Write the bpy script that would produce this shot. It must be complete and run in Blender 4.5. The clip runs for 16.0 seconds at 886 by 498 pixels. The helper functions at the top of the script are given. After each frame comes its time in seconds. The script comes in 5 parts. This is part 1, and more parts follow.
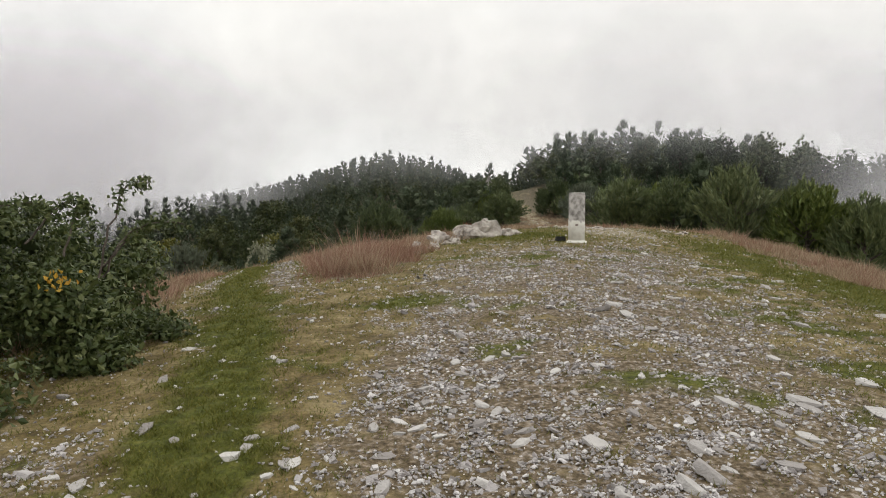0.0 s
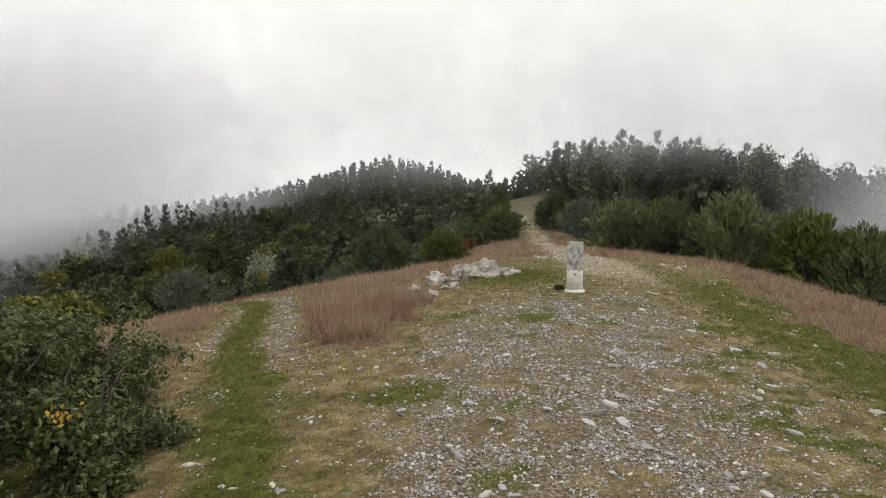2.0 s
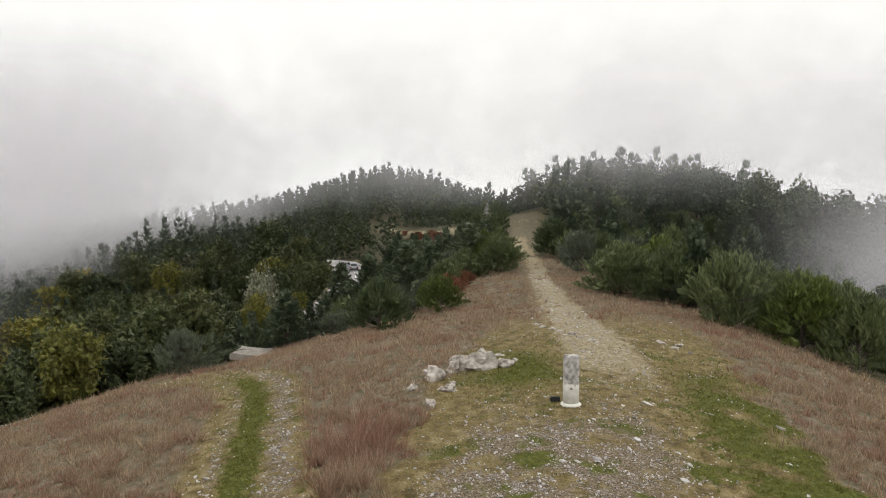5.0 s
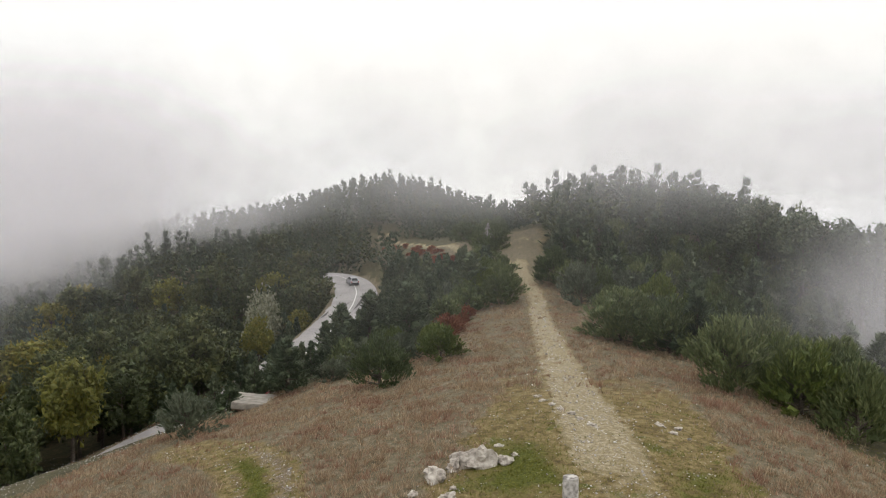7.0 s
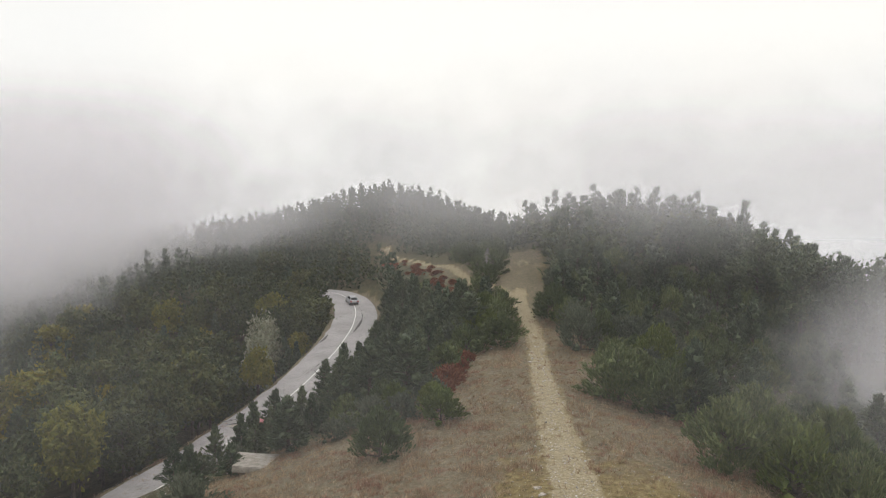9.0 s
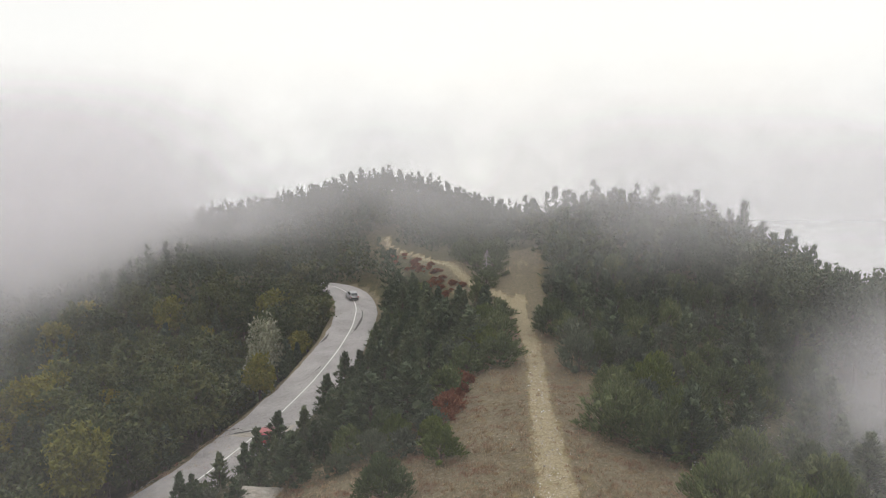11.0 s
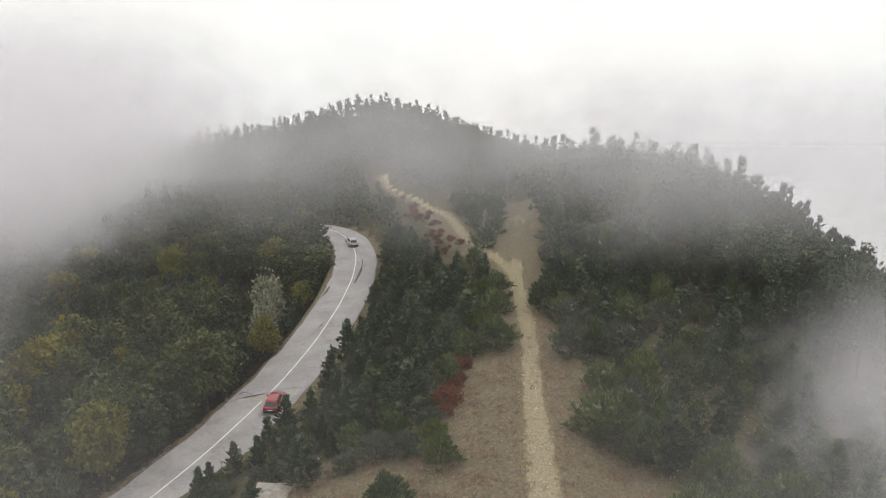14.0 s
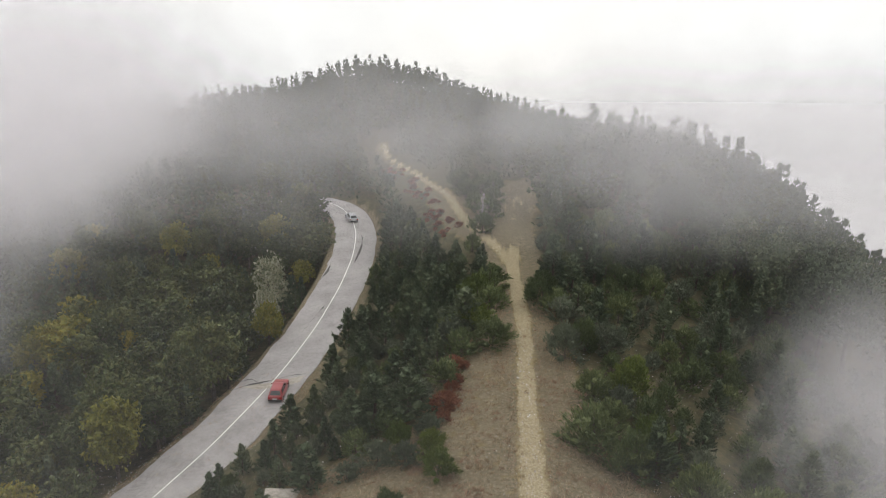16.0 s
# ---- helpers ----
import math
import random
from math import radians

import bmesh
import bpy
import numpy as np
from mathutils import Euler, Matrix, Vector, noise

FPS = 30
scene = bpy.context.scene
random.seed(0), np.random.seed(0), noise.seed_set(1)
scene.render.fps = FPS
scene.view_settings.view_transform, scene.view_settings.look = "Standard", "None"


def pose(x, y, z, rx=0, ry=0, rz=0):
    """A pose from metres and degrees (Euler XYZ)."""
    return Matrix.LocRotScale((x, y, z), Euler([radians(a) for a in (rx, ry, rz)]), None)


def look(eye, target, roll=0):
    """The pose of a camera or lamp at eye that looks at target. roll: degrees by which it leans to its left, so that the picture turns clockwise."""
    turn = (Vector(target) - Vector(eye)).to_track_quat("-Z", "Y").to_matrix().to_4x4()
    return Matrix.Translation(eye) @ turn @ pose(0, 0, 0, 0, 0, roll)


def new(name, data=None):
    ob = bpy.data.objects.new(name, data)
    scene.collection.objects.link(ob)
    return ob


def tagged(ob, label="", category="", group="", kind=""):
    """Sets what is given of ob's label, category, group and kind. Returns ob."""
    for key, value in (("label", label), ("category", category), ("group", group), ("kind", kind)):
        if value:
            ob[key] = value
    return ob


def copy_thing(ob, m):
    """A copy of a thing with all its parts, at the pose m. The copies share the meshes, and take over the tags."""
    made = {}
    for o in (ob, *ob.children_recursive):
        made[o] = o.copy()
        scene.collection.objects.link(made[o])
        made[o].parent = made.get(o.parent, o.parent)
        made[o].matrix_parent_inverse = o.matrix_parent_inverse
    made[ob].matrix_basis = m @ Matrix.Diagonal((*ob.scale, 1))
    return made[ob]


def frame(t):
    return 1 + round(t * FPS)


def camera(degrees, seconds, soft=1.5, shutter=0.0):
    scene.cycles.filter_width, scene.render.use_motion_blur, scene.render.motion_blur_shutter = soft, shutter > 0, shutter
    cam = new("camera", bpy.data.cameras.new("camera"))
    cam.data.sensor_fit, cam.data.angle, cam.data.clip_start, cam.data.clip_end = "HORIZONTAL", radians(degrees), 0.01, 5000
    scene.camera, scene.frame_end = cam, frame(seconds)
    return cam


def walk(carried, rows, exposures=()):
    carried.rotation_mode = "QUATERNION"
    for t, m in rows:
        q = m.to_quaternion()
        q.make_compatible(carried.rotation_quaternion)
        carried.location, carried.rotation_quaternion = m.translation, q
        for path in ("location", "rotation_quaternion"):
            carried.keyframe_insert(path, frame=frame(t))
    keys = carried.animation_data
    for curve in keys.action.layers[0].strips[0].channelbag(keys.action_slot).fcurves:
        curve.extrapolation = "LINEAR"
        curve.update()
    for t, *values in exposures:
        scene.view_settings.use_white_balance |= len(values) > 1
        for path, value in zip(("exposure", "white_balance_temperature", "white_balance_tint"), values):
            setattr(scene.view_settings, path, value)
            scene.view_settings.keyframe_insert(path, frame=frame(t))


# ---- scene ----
cam = camera(65.4, 16.0, soft=1.0)
METRES, EYE, TILT, LEAN, TURN = 28.0, 1.6, -2.4, 0.0, 0.0
ROWS = [
    (0.0, 0.0, 0.0, 0.0, 0.0, 0.0, 0.0),
    (0.5, 0.0002, -0.0008, 0.0088, 0.0, 0.03, -0.0),
    (1.0, 0.0002, -0.0017, 0.0184, -0.01, 0.06, -0.02),
    (1.5, 0.0004, -0.0023, 0.0298, -0.01, 0.09, -0.02),
    (2.0, 0.0007, -0.0025, 0.0413, -0.03, 0.11, -0.03),
    (2.5, 0.0012, -0.0025, 0.0535, -0.04, 0.14, -0.04),
    (3.0, 0.0017, -0.003, 0.0691, -0.05, 0.14, -0.05),
    (3.5, 0.0025, -0.004, 0.0864, -0.08, 0.12, -0.06),
    (4.0, 0.0031, -0.0045, 0.105, -0.08, 0.11, -0.06),
    (6.5, 0.0026, -0.0092, 0.2146, -0.02, -0.06, -0.08),
    (7.0, 0.0031, -0.0103, 0.2497, -0.01, -0.08, -0.09),
    (7.5, 0.0022, -0.0113, 0.284, -0.05, -0.1, -0.14),
    (8.0, 0.002, -0.0125, 0.3181, -0.05, -0.1, -0.14),
    (8.5, 0.0008, -0.0155, 0.3539, -0.07, -0.18, -0.14),
    (9.0, 0.0006, -0.016, 0.3907, -0.09, -0.24, -0.12),
    (11.5, -0.0063, -0.0314, 0.5785, -0.2, -3.5, -0.31),
    (12.0, -0.0091, -0.0386, 0.6189, -0.29, -4.74, -0.35),
    (12.5, -0.0088, -0.0412, 0.6621, -0.27, -5.98, -0.4),
    (13.0, -0.0093, -0.0471, 0.7081, -0.27, -7.25, -0.47),
    (13.5, -0.0125, -0.0546, 0.7554, -0.33, -8.58, -0.58),
    (14.0, -0.0141, -0.0603, 0.8025, -0.36, -9.94, -0.66),
    (14.5, -0.014, -0.0667, 0.8515, -0.37, -11.31, -0.74),
    (15.0, -0.014, -0.0721, 0.8995, -0.37, -12.68, -0.81),
    (15.5, -0.0153, -0.0771, 0.9475, -0.39, -13.73, -0.86),
    (16.0, -0.0142, -0.0799, 0.9953, -0.38, -14.21, -0.87),
]
walk(cam, [(t, pose(0, 0, EYE, TILT, LEAN, TURN) @ pose(METRES * x, METRES * y, METRES * z, 90 + pitch, roll, yaw)) for t, x, y, z, yaw, pitch, roll in ROWS],
     exposures=((0.0, -0.03), (2.5, 0.0), (4.0, 0.04), (6.8, 0.08), (9.2, 0.0), (12.0, 0.02), (16.0, 0.08)))

# ---- light: bright overcast, high cloud, mist over the slopes ----
SUN_ELEV, SUN_ROT = radians(48), radians(25)
world = bpy.data.worlds.new("overcast")
scene.world = world
world.use_nodes = True
wn, wl_ = world.node_tree.nodes, world.node_tree.links
wn.clear()
w_out = wn.new("ShaderNodeOutputWorld")
w_sky = wn.new("ShaderNodeTexSky")
w_sky.sky_type = "NISHITA"
w_sky.sun_disc = False
w_sky.sun_elevation, w_sky.sun_rotation = SUN_ELEV, SUN_ROT
w_blue = wn.new("ShaderNodeBackground")
w_blue.inputs["Strength"].default_value = 0.05
w_cloud = wn.new("ShaderNodeBackground")
w_sep = wn.new("ShaderNodeSeparateXYZ")
w_lift = wn.new("ShaderNodeMapRange")
w_lift.inputs["From Min"].default_value, w_lift.inputs["From Max"].default_value = 0.30, 1.0
w_lift.inputs["To Min"].default_value, w_lift.inputs["To Max"].default_value = 1.07, 1.5
w_mix = wn.new("ShaderNodeMixShader")
w_mix.inputs["Fac"].default_value = 0.97
w_tc = wn.new("ShaderNodeTexCoord")
w_map = wn.new("ShaderNodeMapping")
w_map.inputs["Scale"].default_value = (1.0, 1.0, 2.2)
w_noise = wn.new("ShaderNodeTexNoise")
w_noise.inputs["Scale"].default_value = 1.6
w_noise.inputs["Detail"].default_value = 1.0
w_ramp = wn.new("ShaderNodeValToRGB")
w_ramp.color_ramp.elements[0].position, w_ramp.color_ramp.elements[0].color = 0.30, (0.88, 0.90, 0.91, 1)
w_ramp.color_ramp.elements[1].position, w_ramp.color_ramp.elements[1].color = 0.66, (1.0, 0.985, 0.94, 1)
wl_.new(w_tc.outputs["Generated"], w_map.inputs["Vector"])
wl_.new(w_tc.outputs["Generated"], w_sep.inputs["Vector"])
wl_.new(w_sep.outputs["Z"], w_lift.inputs["Value"])
wl_.new(w_lift.outputs["Result"], w_cloud.inputs["Strength"])
wl_.new(w_map.outputs["Vector"], w_noise.inputs["Vector"])
wl_.new(w_noise.outputs["Fac"], w_ramp.inputs["Fac"])
wl_.new(w_ramp.outputs["Color"], w_cloud.inputs["Color"])
wl_.new(w_sky.outputs["Color"], w_blue.inputs["Color"])
wl_.new(w_blue.outputs["Background"], w_mix.inputs[1])
wl_.new(w_cloud.outputs["Background"], w_mix.inputs[2])
wl_.new(w_mix.outputs["Shader"], w_out.inputs["Surface"])

sun_data = bpy.data.lights.new("sun", "SUN")
sun_data.energy, sun_data.angle, sun_data.color = 0.6, radians(14), (1.0, 0.96, 0.9)
sun = new("sun", sun_data)
sun.matrix_world = look((20, 40, 60), (20 - 18, 40 - 22, 60 - 32))

scene.cycles.transparent_max_bounces = 40

# ---- materials ----
def mat(name, colours, scale=8.0, rough=0.85, bump=0.0, bump_scale=40.0, second=0.35, metal=0.0, spec=0.3, island=False, per_object=False, translucent=0.0, leafy=0.0):
    """Procedural surface: a ramp of colours over two scales of noise, with relief."""
    m = bpy.data.materials.new(name)
    m.use_nodes = True
    n, l = m.node_tree.nodes, m.node_tree.links
    b = n["Principled BSDF"]
    b.inputs["Roughness"].default_value = rough
    b.inputs["Metallic"].default_value = metal
    b.inputs["Specular IOR Level"].default_value = spec
    geo = n.new("ShaderNodeNewGeometry")
    n1 = n.new("ShaderNodeTexNoise")
    n1.inputs["Scale"].default_value = scale
    n1.inputs["Detail"].default_value = 6.0
    n2 = n.new("ShaderNodeTexNoise")
    n2.inputs["Scale"].default_value = scale * 0.13
    n2.inputs["Detail"].default_value = 3.0
    for q in (n1, n2):
        l.new(geo.outputs["Position"], q.inputs["Vector"])
    mixv = n.new("ShaderNodeMix")
    mixv.inputs["Factor"].default_value = second
    l.new(n1.outputs["Fac"], mixv.inputs["A"])
    l.new(n2.outputs["Fac"], mixv.inputs["B"])
    value = mixv.outputs["Result"]
    sources = [(geo.outputs["Random Per Island"], leafy or 0.55)] if island else []
    if per_object or leafy:
        sources.append((n.new("ShaderNodeObjectInfo").outputs["Random"], 0.3 if leafy else 0.55))
    for source, share in sources:
        add = n.new("ShaderNodeMix")
        add.inputs["Factor"].default_value = share
        l.new(value, add.inputs["A"])
        l.new(source, add.inputs["B"])
        value = add.outputs["Result"]
    ramp = n.new("ShaderNodeValToRGB")
    els = ramp.color_ramp.elements
    lo, hi = (0.1, 0.9) if (island or per_object) else (0.32, 0.68)
    while len(els) < len(colours):
        els.new(0.5)
    for i, c in enumerate(colours):
        els[i].position = lo + (hi - lo) * i / max(1, len(colours) - 1)
        els[i].color = (*c, 1)
    l.new(value, ramp.inputs["Fac"])
    l.new(ramp.outputs["Color"], b.inputs["Base Color"])
    if bump:
        nb = n.new("ShaderNodeTexNoise")
        nb.inputs["Scale"].default_value = bump_scale
        nb.inputs["Detail"].default_value = 8.0
        l.new(geo.outputs["Position"], nb.inputs["Vector"])
        bp = n.new("ShaderNodeBump")
        bp.inputs["Strength"].default_value = bump
        bp.inputs["Distance"].default_value = 0.03
        l.new(nb.outputs["Fac"], bp.inputs["Height"])
        l.new(bp.outputs["Normal"], b.inputs["Normal"])
    if translucent:
        tr = n.new("ShaderNodeBsdfTranslucent")
        l.new(ramp.outputs["Color"], tr.inputs["Color"])
        ms = n.new("ShaderNodeMixShader")
        ms.inputs["Fac"].default_value = translucent
        l.new(b.outputs["BSDF"], ms.inputs[1])
        l.new(tr.outputs["BSDF"], ms.inputs[2])
        l.new(ms.outputs["Shader"], n["Material Output"].inputs["Surface"])
    return m


M_STONE = mat("pale_schist", [(0.13, 0.115, 0.105), (0.40, 0.37, 0.36), (0.80, 0.77, 0.75)], 14, 0.8, 0.5, 60, island=True)
M_ROCK = mat("white_limestone", [(0.12, 0.10, 0.085), (0.40, 0.355, 0.31), (0.60, 0.56, 0.50)], 7, 0.85, 0.9, 22)
M_ASPHALT = mat("weathered_asphalt", [(0.21, 0.195, 0.195), (0.28, 0.262, 0.262), (0.35, 0.328, 0.32)], 2.2, 0.8, 0.25, 50, second=0.6)
M_PAINT = mat("worn_road_paint", [(0.38, 0.37, 0.35), (0.68, 0.67, 0.64), (0.74, 0.73, 0.70)], 6, 0.7)
M_CONCRETE = mat("old_concrete", [(0.20, 0.175, 0.15), (0.31, 0.28, 0.245), (0.42, 0.385, 0.34)], 3, 0.9, 0.4, 30)
M_BARK = mat("bark", [(0.05, 0.04, 0.03), (0.10, 0.08, 0.065), (0.16, 0.135, 0.11)], 12, 0.95, 0.8, 30)
M_DEADWOOD = mat("grey_dead_wood", [(0.16, 0.14, 0.13), (0.30, 0.27, 0.25), (0.38, 0.35, 0.32)], 10, 0.95, 0.5, 30)
M_JUNIPER = mat("juniper_needles", [(0.030, 0.045, 0.018), (0.082, 0.105, 0.040), (0.185, 0.20, 0.080)], 0.9, 0.6, island=True, leafy=0.4, translucent=0.12)
M_JUNIPER_Y = mat("yellowish_juniper_needles", [(0.035, 0.050, 0.014), (0.08, 0.105, 0.022), (0.15, 0.17, 0.035)], 0.9, 0.6, island=True, leafy=0.4, translucent=0.12)
M_PINE = mat("pine_needles", [(0.024, 0.037, 0.019), (0.060, 0.080, 0.040), (0.130, 0.145, 0.075)], 0.5, 0.6, island=True, leafy=0.4, translucent=0.1)
M_BROAD = mat("oak_leaves", [(0.024, 0.034, 0.012), (0.058, 0.072, 0.022), (0.135, 0.135, 0.042)], 0.5, 0.6, island=True, leafy=0.4, translucent=0.2)
M_OLIVE = mat("grey_green_leaves", [(0.050, 0.062, 0.040), (0.095, 0.11, 0.070), (0.18, 0.19, 0.13)], 0.7, 0.6, island=True, leafy=0.4, translucent=0.15)
M_PALE = mat("lichen_pale_leaves", [(0.10, 0.11, 0.06), (0.22, 0.22, 0.14), (0.36, 0.35, 0.26)], 0.9, 0.7, island=True, translucent=0.15)
M_YELLOW = mat("autumn_yellow_leaves", [(0.06, 0.075, 0.016), (0.16, 0.15, 0.025), (0.33, 0.25, 0.04)], 0.7, 0.6, island=True, leafy=0.4, translucent=0.2)
M_RED = mat("autumn_red_leaves", [(0.09, 0.035, 0.022), (0.19, 0.070, 0.040), (0.28, 0.135, 0.065)], 1.5, 0.6, island=True, translucent=0.2)
M_BRAMBLE = mat("bramble_leaves", [(0.022, 0.034, 0.009), (0.064, 0.086, 0.024), (0.165, 0.18, 0.070)], 3.0, 0.5, island=True, translucent=0.15)
M_DRY = mat("dry_grass", [(0.16, 0.105, 0.065), (0.33, 0.235, 0.15), (0.54, 0.44, 0.31)], 0.5, 0.8, island=True, translucent=0.25)
M_RUSSET = mat("russet_grass", [(0.15, 0.075, 0.05), (0.28, 0.155, 0.105), (0.46, 0.33, 0.25)], 0.5, 0.8, island=True, translucent=0.25)
M_GRASS = mat("short_green_grass", [(0.06, 0.068, 0.010), (0.125, 0.132, 0.020), (0.24, 0.21, 0.055)], 1.2, 0.7, island=True, translucent=0.25)

# ---- shape of the ground ----
def soft(v, k=2.0):
    return k * np.logaddexp(0, np.asarray(v, dtype=float) / k)


RIDGE_Y = [-60, 0, 4, 10, 17, 25, 41, 52, 68, 83, 105, 135, 167, 230, 320, 500]
RIDGE_Z = [-5, 0.15, 0.48, 0.88, 1.18, 1.40, 1.0, 0.85, 0.75, 0.9, 1.0, 1.5, 3.2, 16.6, 18.5, 10]
RIDGE_X = [1, 1.2, 1.4, 2.2, 3.2, 4.2, 5.4, 7.0, 8.4, 9.6, 6, -3, -11, -17, -40, -60]
ROAD = [(-60, -12, -17.0), (-47, 14, -15.4), (-36, 35, -13.5), (-28.0, 50, -11.9), (-23.2, 61.4, -10.7), (-20.0, 71.6, -9.7), (-18.4, 77.5, -9.0), (-16.5, 87.2, -8.0), (-15.0, 99.4, -6.7),
        (-14.4, 111.3, -5.5), (-15.0, 122, -4.4), (-16.9, 130.5, -3.5), (-20.5, 137.5, -2.7), (-27, 142.5, -2.6), (-40, 147, -4.5), (-70, 156, -9.0)]


def smooth_line(points, step):
    """A rounded line through points, at even steps."""
    p = np.array(points, float)
    s = np.concatenate([[0], np.cumsum(np.linalg.norm(np.diff(p[:, :2], axis=0), axis=1))])
    q = np.arange(0, s[-1], step)
    line = np.stack([np.interp(q, s, p[:, i]) for i in range(p.shape[1])], 1)
    w = max(1, int(5 / step))
    pad = np.concatenate([np.repeat(line[:1], w, 0), line, np.repeat(line[-1:], w, 0)])
    ker = np.hanning(2 * w + 3)[1:-1]
    return np.stack([np.convolve(pad[:, i], ker / ker.sum(), "valid") for i in range(p.shape[1])], 1)


ROAD_LINE = smooth_line(ROAD, 1.0)
ROAD_COARSE = ROAD_LINE[::3]


def near_line(x, y, line):
    """Distance to a line, its height there, and the side (left is minus); 99 where the line is far off."""
    x, y = np.atleast_1d(x).astype(float), np.atleast_1d(y).astype(float)
    far, height_, side_ = np.full(x.shape, 99.0), np.zeros(x.shape), np.zeros(x.shape)
    lo, hi = line[:, :2].min(0) - 14, line[:, :2].max(0) + 14
    at = (x > lo[0]) & (x < hi[0]) & (y > lo[1]) & (y < hi[1])
    if not at.any():
        return far, height_, side_
    x, y = x[at], y[at]
    best, height, side = np.full(x.shape, 1e9), np.zeros(x.shape), np.zeros(x.shape)
    for (ax, ay, az), (bx, by, bz) in zip(line[:-1], line[1:]):
        dx, dy = bx - ax, by - ay
        t = np.clip(((x - ax) * dx + (y - ay) * dy) / (dx * dx + dy * dy), 0, 1)
        ex, ey = x - ax - t * dx, y - ay - t * dy
        d = ex * ex + ey * ey
        m = d < best
        best[m], height[m], side[m] = d[m], (az + t * (bz - az))[m], np.sign(dy * ex - dx * ey)[m]
    far[at], height_[at], side_[at] = np.sqrt(best), height, side
    return far, height_, side_


def waves(x, y, scale, seed=0):
    """Smooth unevenness between -1 and 1."""
    r = np.random.RandomState(seed + 11)
    v = 0
    for i in range(7):
        a, k, ph = r.uniform(0, 6.283), r.uniform(0.6, 1.8) / scale, r.uniform(0, 6.283)
        v = v + np.sin((x * math.cos(a) + y * math.sin(a)) * k * 6.283 + ph + 1.3 * np.sin((y * math.cos(a) - x * math.sin(a)) * k * 4.1 + ph * 2))
    return v / 4.2


def height(x, y):
    x, y = np.atleast_1d(x).astype(float), np.atleast_1d(y).astype(float)
    zr, xr = np.interp(y, RIDGE_Y, RIDGE_Z), np.interp(y, RIDGE_Y, RIDGE_X)
    ul, ur = xr - x, x - xr
    wl = np.interp(y, [0, 18, 40, 52, 80, 120, 170], [2.0, 3.2, 2.0, 4.5, 3, 3, 4])
    sl = np.interp(y, [0, 5, 18, 31, 42, 60, 80, 120, 170, 260], [0.09, 0.10, 0.17, 0.175, 0.25, 0.42, 0.52, 0.58, 0.4, 0.25])
    left = zr - sl * soft(ul - wl) - 0.2 * soft(ul - 20, 4) * np.interp(y, [30, 60], [1, 0])
    valley = -13.5 - 0.07 * soft(-32 - x, 6) + 0.16 * soft(y - 125, 15) * np.interp(y, [260, 420], [1, 0.3]) - 0.03 * soft(35 - y, 8)
    valley = valley + 10.5 * np.exp(-((x + 48) / 26) ** 2 - ((y - 140) / 24) ** 2)
    left = valley + soft(left - valley, 1.5)
    wr = np.interp(y, [0, 15, 30, 55, 83, 105, 135, 160, 190, 230], [3.2, 3.0, 6.0, 6, 8, 14, 36, 28, 6, 3])
    ws = np.interp(y, [0, 30, 60, 90, 130, 200], [13, 16, 20, 38, 62, 80])
    right = zr - np.interp(y, [0, 15, 26, 40, 150, 190, 240], [0.14, 0.22, 0.22, 0.14, 0.14, 0.24, 0.30]) * soft(ur - wr) - 0.42 * soft(ur - ws, 3)
    bottom = -60 - 0.30 * soft(x - 90, 30)
    right = bottom + soft(right - bottom, 6)
    f = 1 / (1 + np.exp(np.clip(-(x - xr) * 2.5, -50, 50)))
    z = left * (1 - f) + right * f
    z = z + 9.8 * np.exp(-((x - 39) / 24) ** 2 / 2 - ((y - 121) / 30) ** 2 / 2)
    z = z + waves(x, y, 14, 1) * 0.12 * np.clip((np.hypot(x - 3, y - 14) - 6) / 20, 0, 1) + waves(x, y, 45, 2) * 0.5 * np.clip((np.hypot(x - 6, y - 30) - 30) / 30, 0, 1)
    z = z - 0.32 * soft(y - 330, 25) - 0.12 * soft(-150 - x, 30) - 0.15 * soft(-30 - y, 10)
    d, zc, side = near_line(x, y, ROAD_COARSE)
    bank = np.where(side > 0, 4.3, 4.1)
    t = np.clip((d - bank) / 3.0, 0, 1)
    t = t * t * (3 - 2 * t)
    z = (zc - 0.06) * (1 - t) + z * t
    return z


def ground_z(x, y):
    return float(height(x, y)[0])

TRACK = [(5.2, 13, 0), (5.2, 19, 0), (5.5, 26, 0), (6.0, 35, 0), (6.6, 41, 0), (7.1, 47, 0), (7.5, 52, 0), (8.2, 58, 0), (9.0, 67, 0), (9.0, 79, 0), (9.5, 84, 0), (10.0, 89, 0)]
FAR_PATH = [(9.2, 82, 0), (7.6, 90, 0), (4.6, 101.5, 0), (1.3, 119, 0), (-5, 144, 0), (-12.3, 163, 0), (-14, 175, 0)]
SIDE_PATH = [(-0.9, 0, 0), (-1.4, 4.2, 0), (-2.4, 8.5, 0), (-3.7, 12.0, 0), (-4.6, 16, 0), (-5.3, 20, 0), (-6.2, 23.5, 0), (-8.2, 26.5, 0), (-13, 30, 0)]
TRACK_LINE, FAR_LINE, SIDE_LINE = smooth_line(TRACK, 4.0), smooth_line(FAR_PATH, 4.0), smooth_line(SIDE_PATH, 2.0)


def ramp(v, a, b):
    t = np.clip((v - a) / (b - a), 0, 1)
    return t * t * (3 - 2 * t)


def wood_left(y):
    return np.interp(y, [20, 30, 38, 44, 47, 52, 62, 72, 85, 95, 110, 170], [-17, -15, -14, -11, -6, 0.5, 3.5, 6.5, 6.5, 5.0, 1.0, -14])


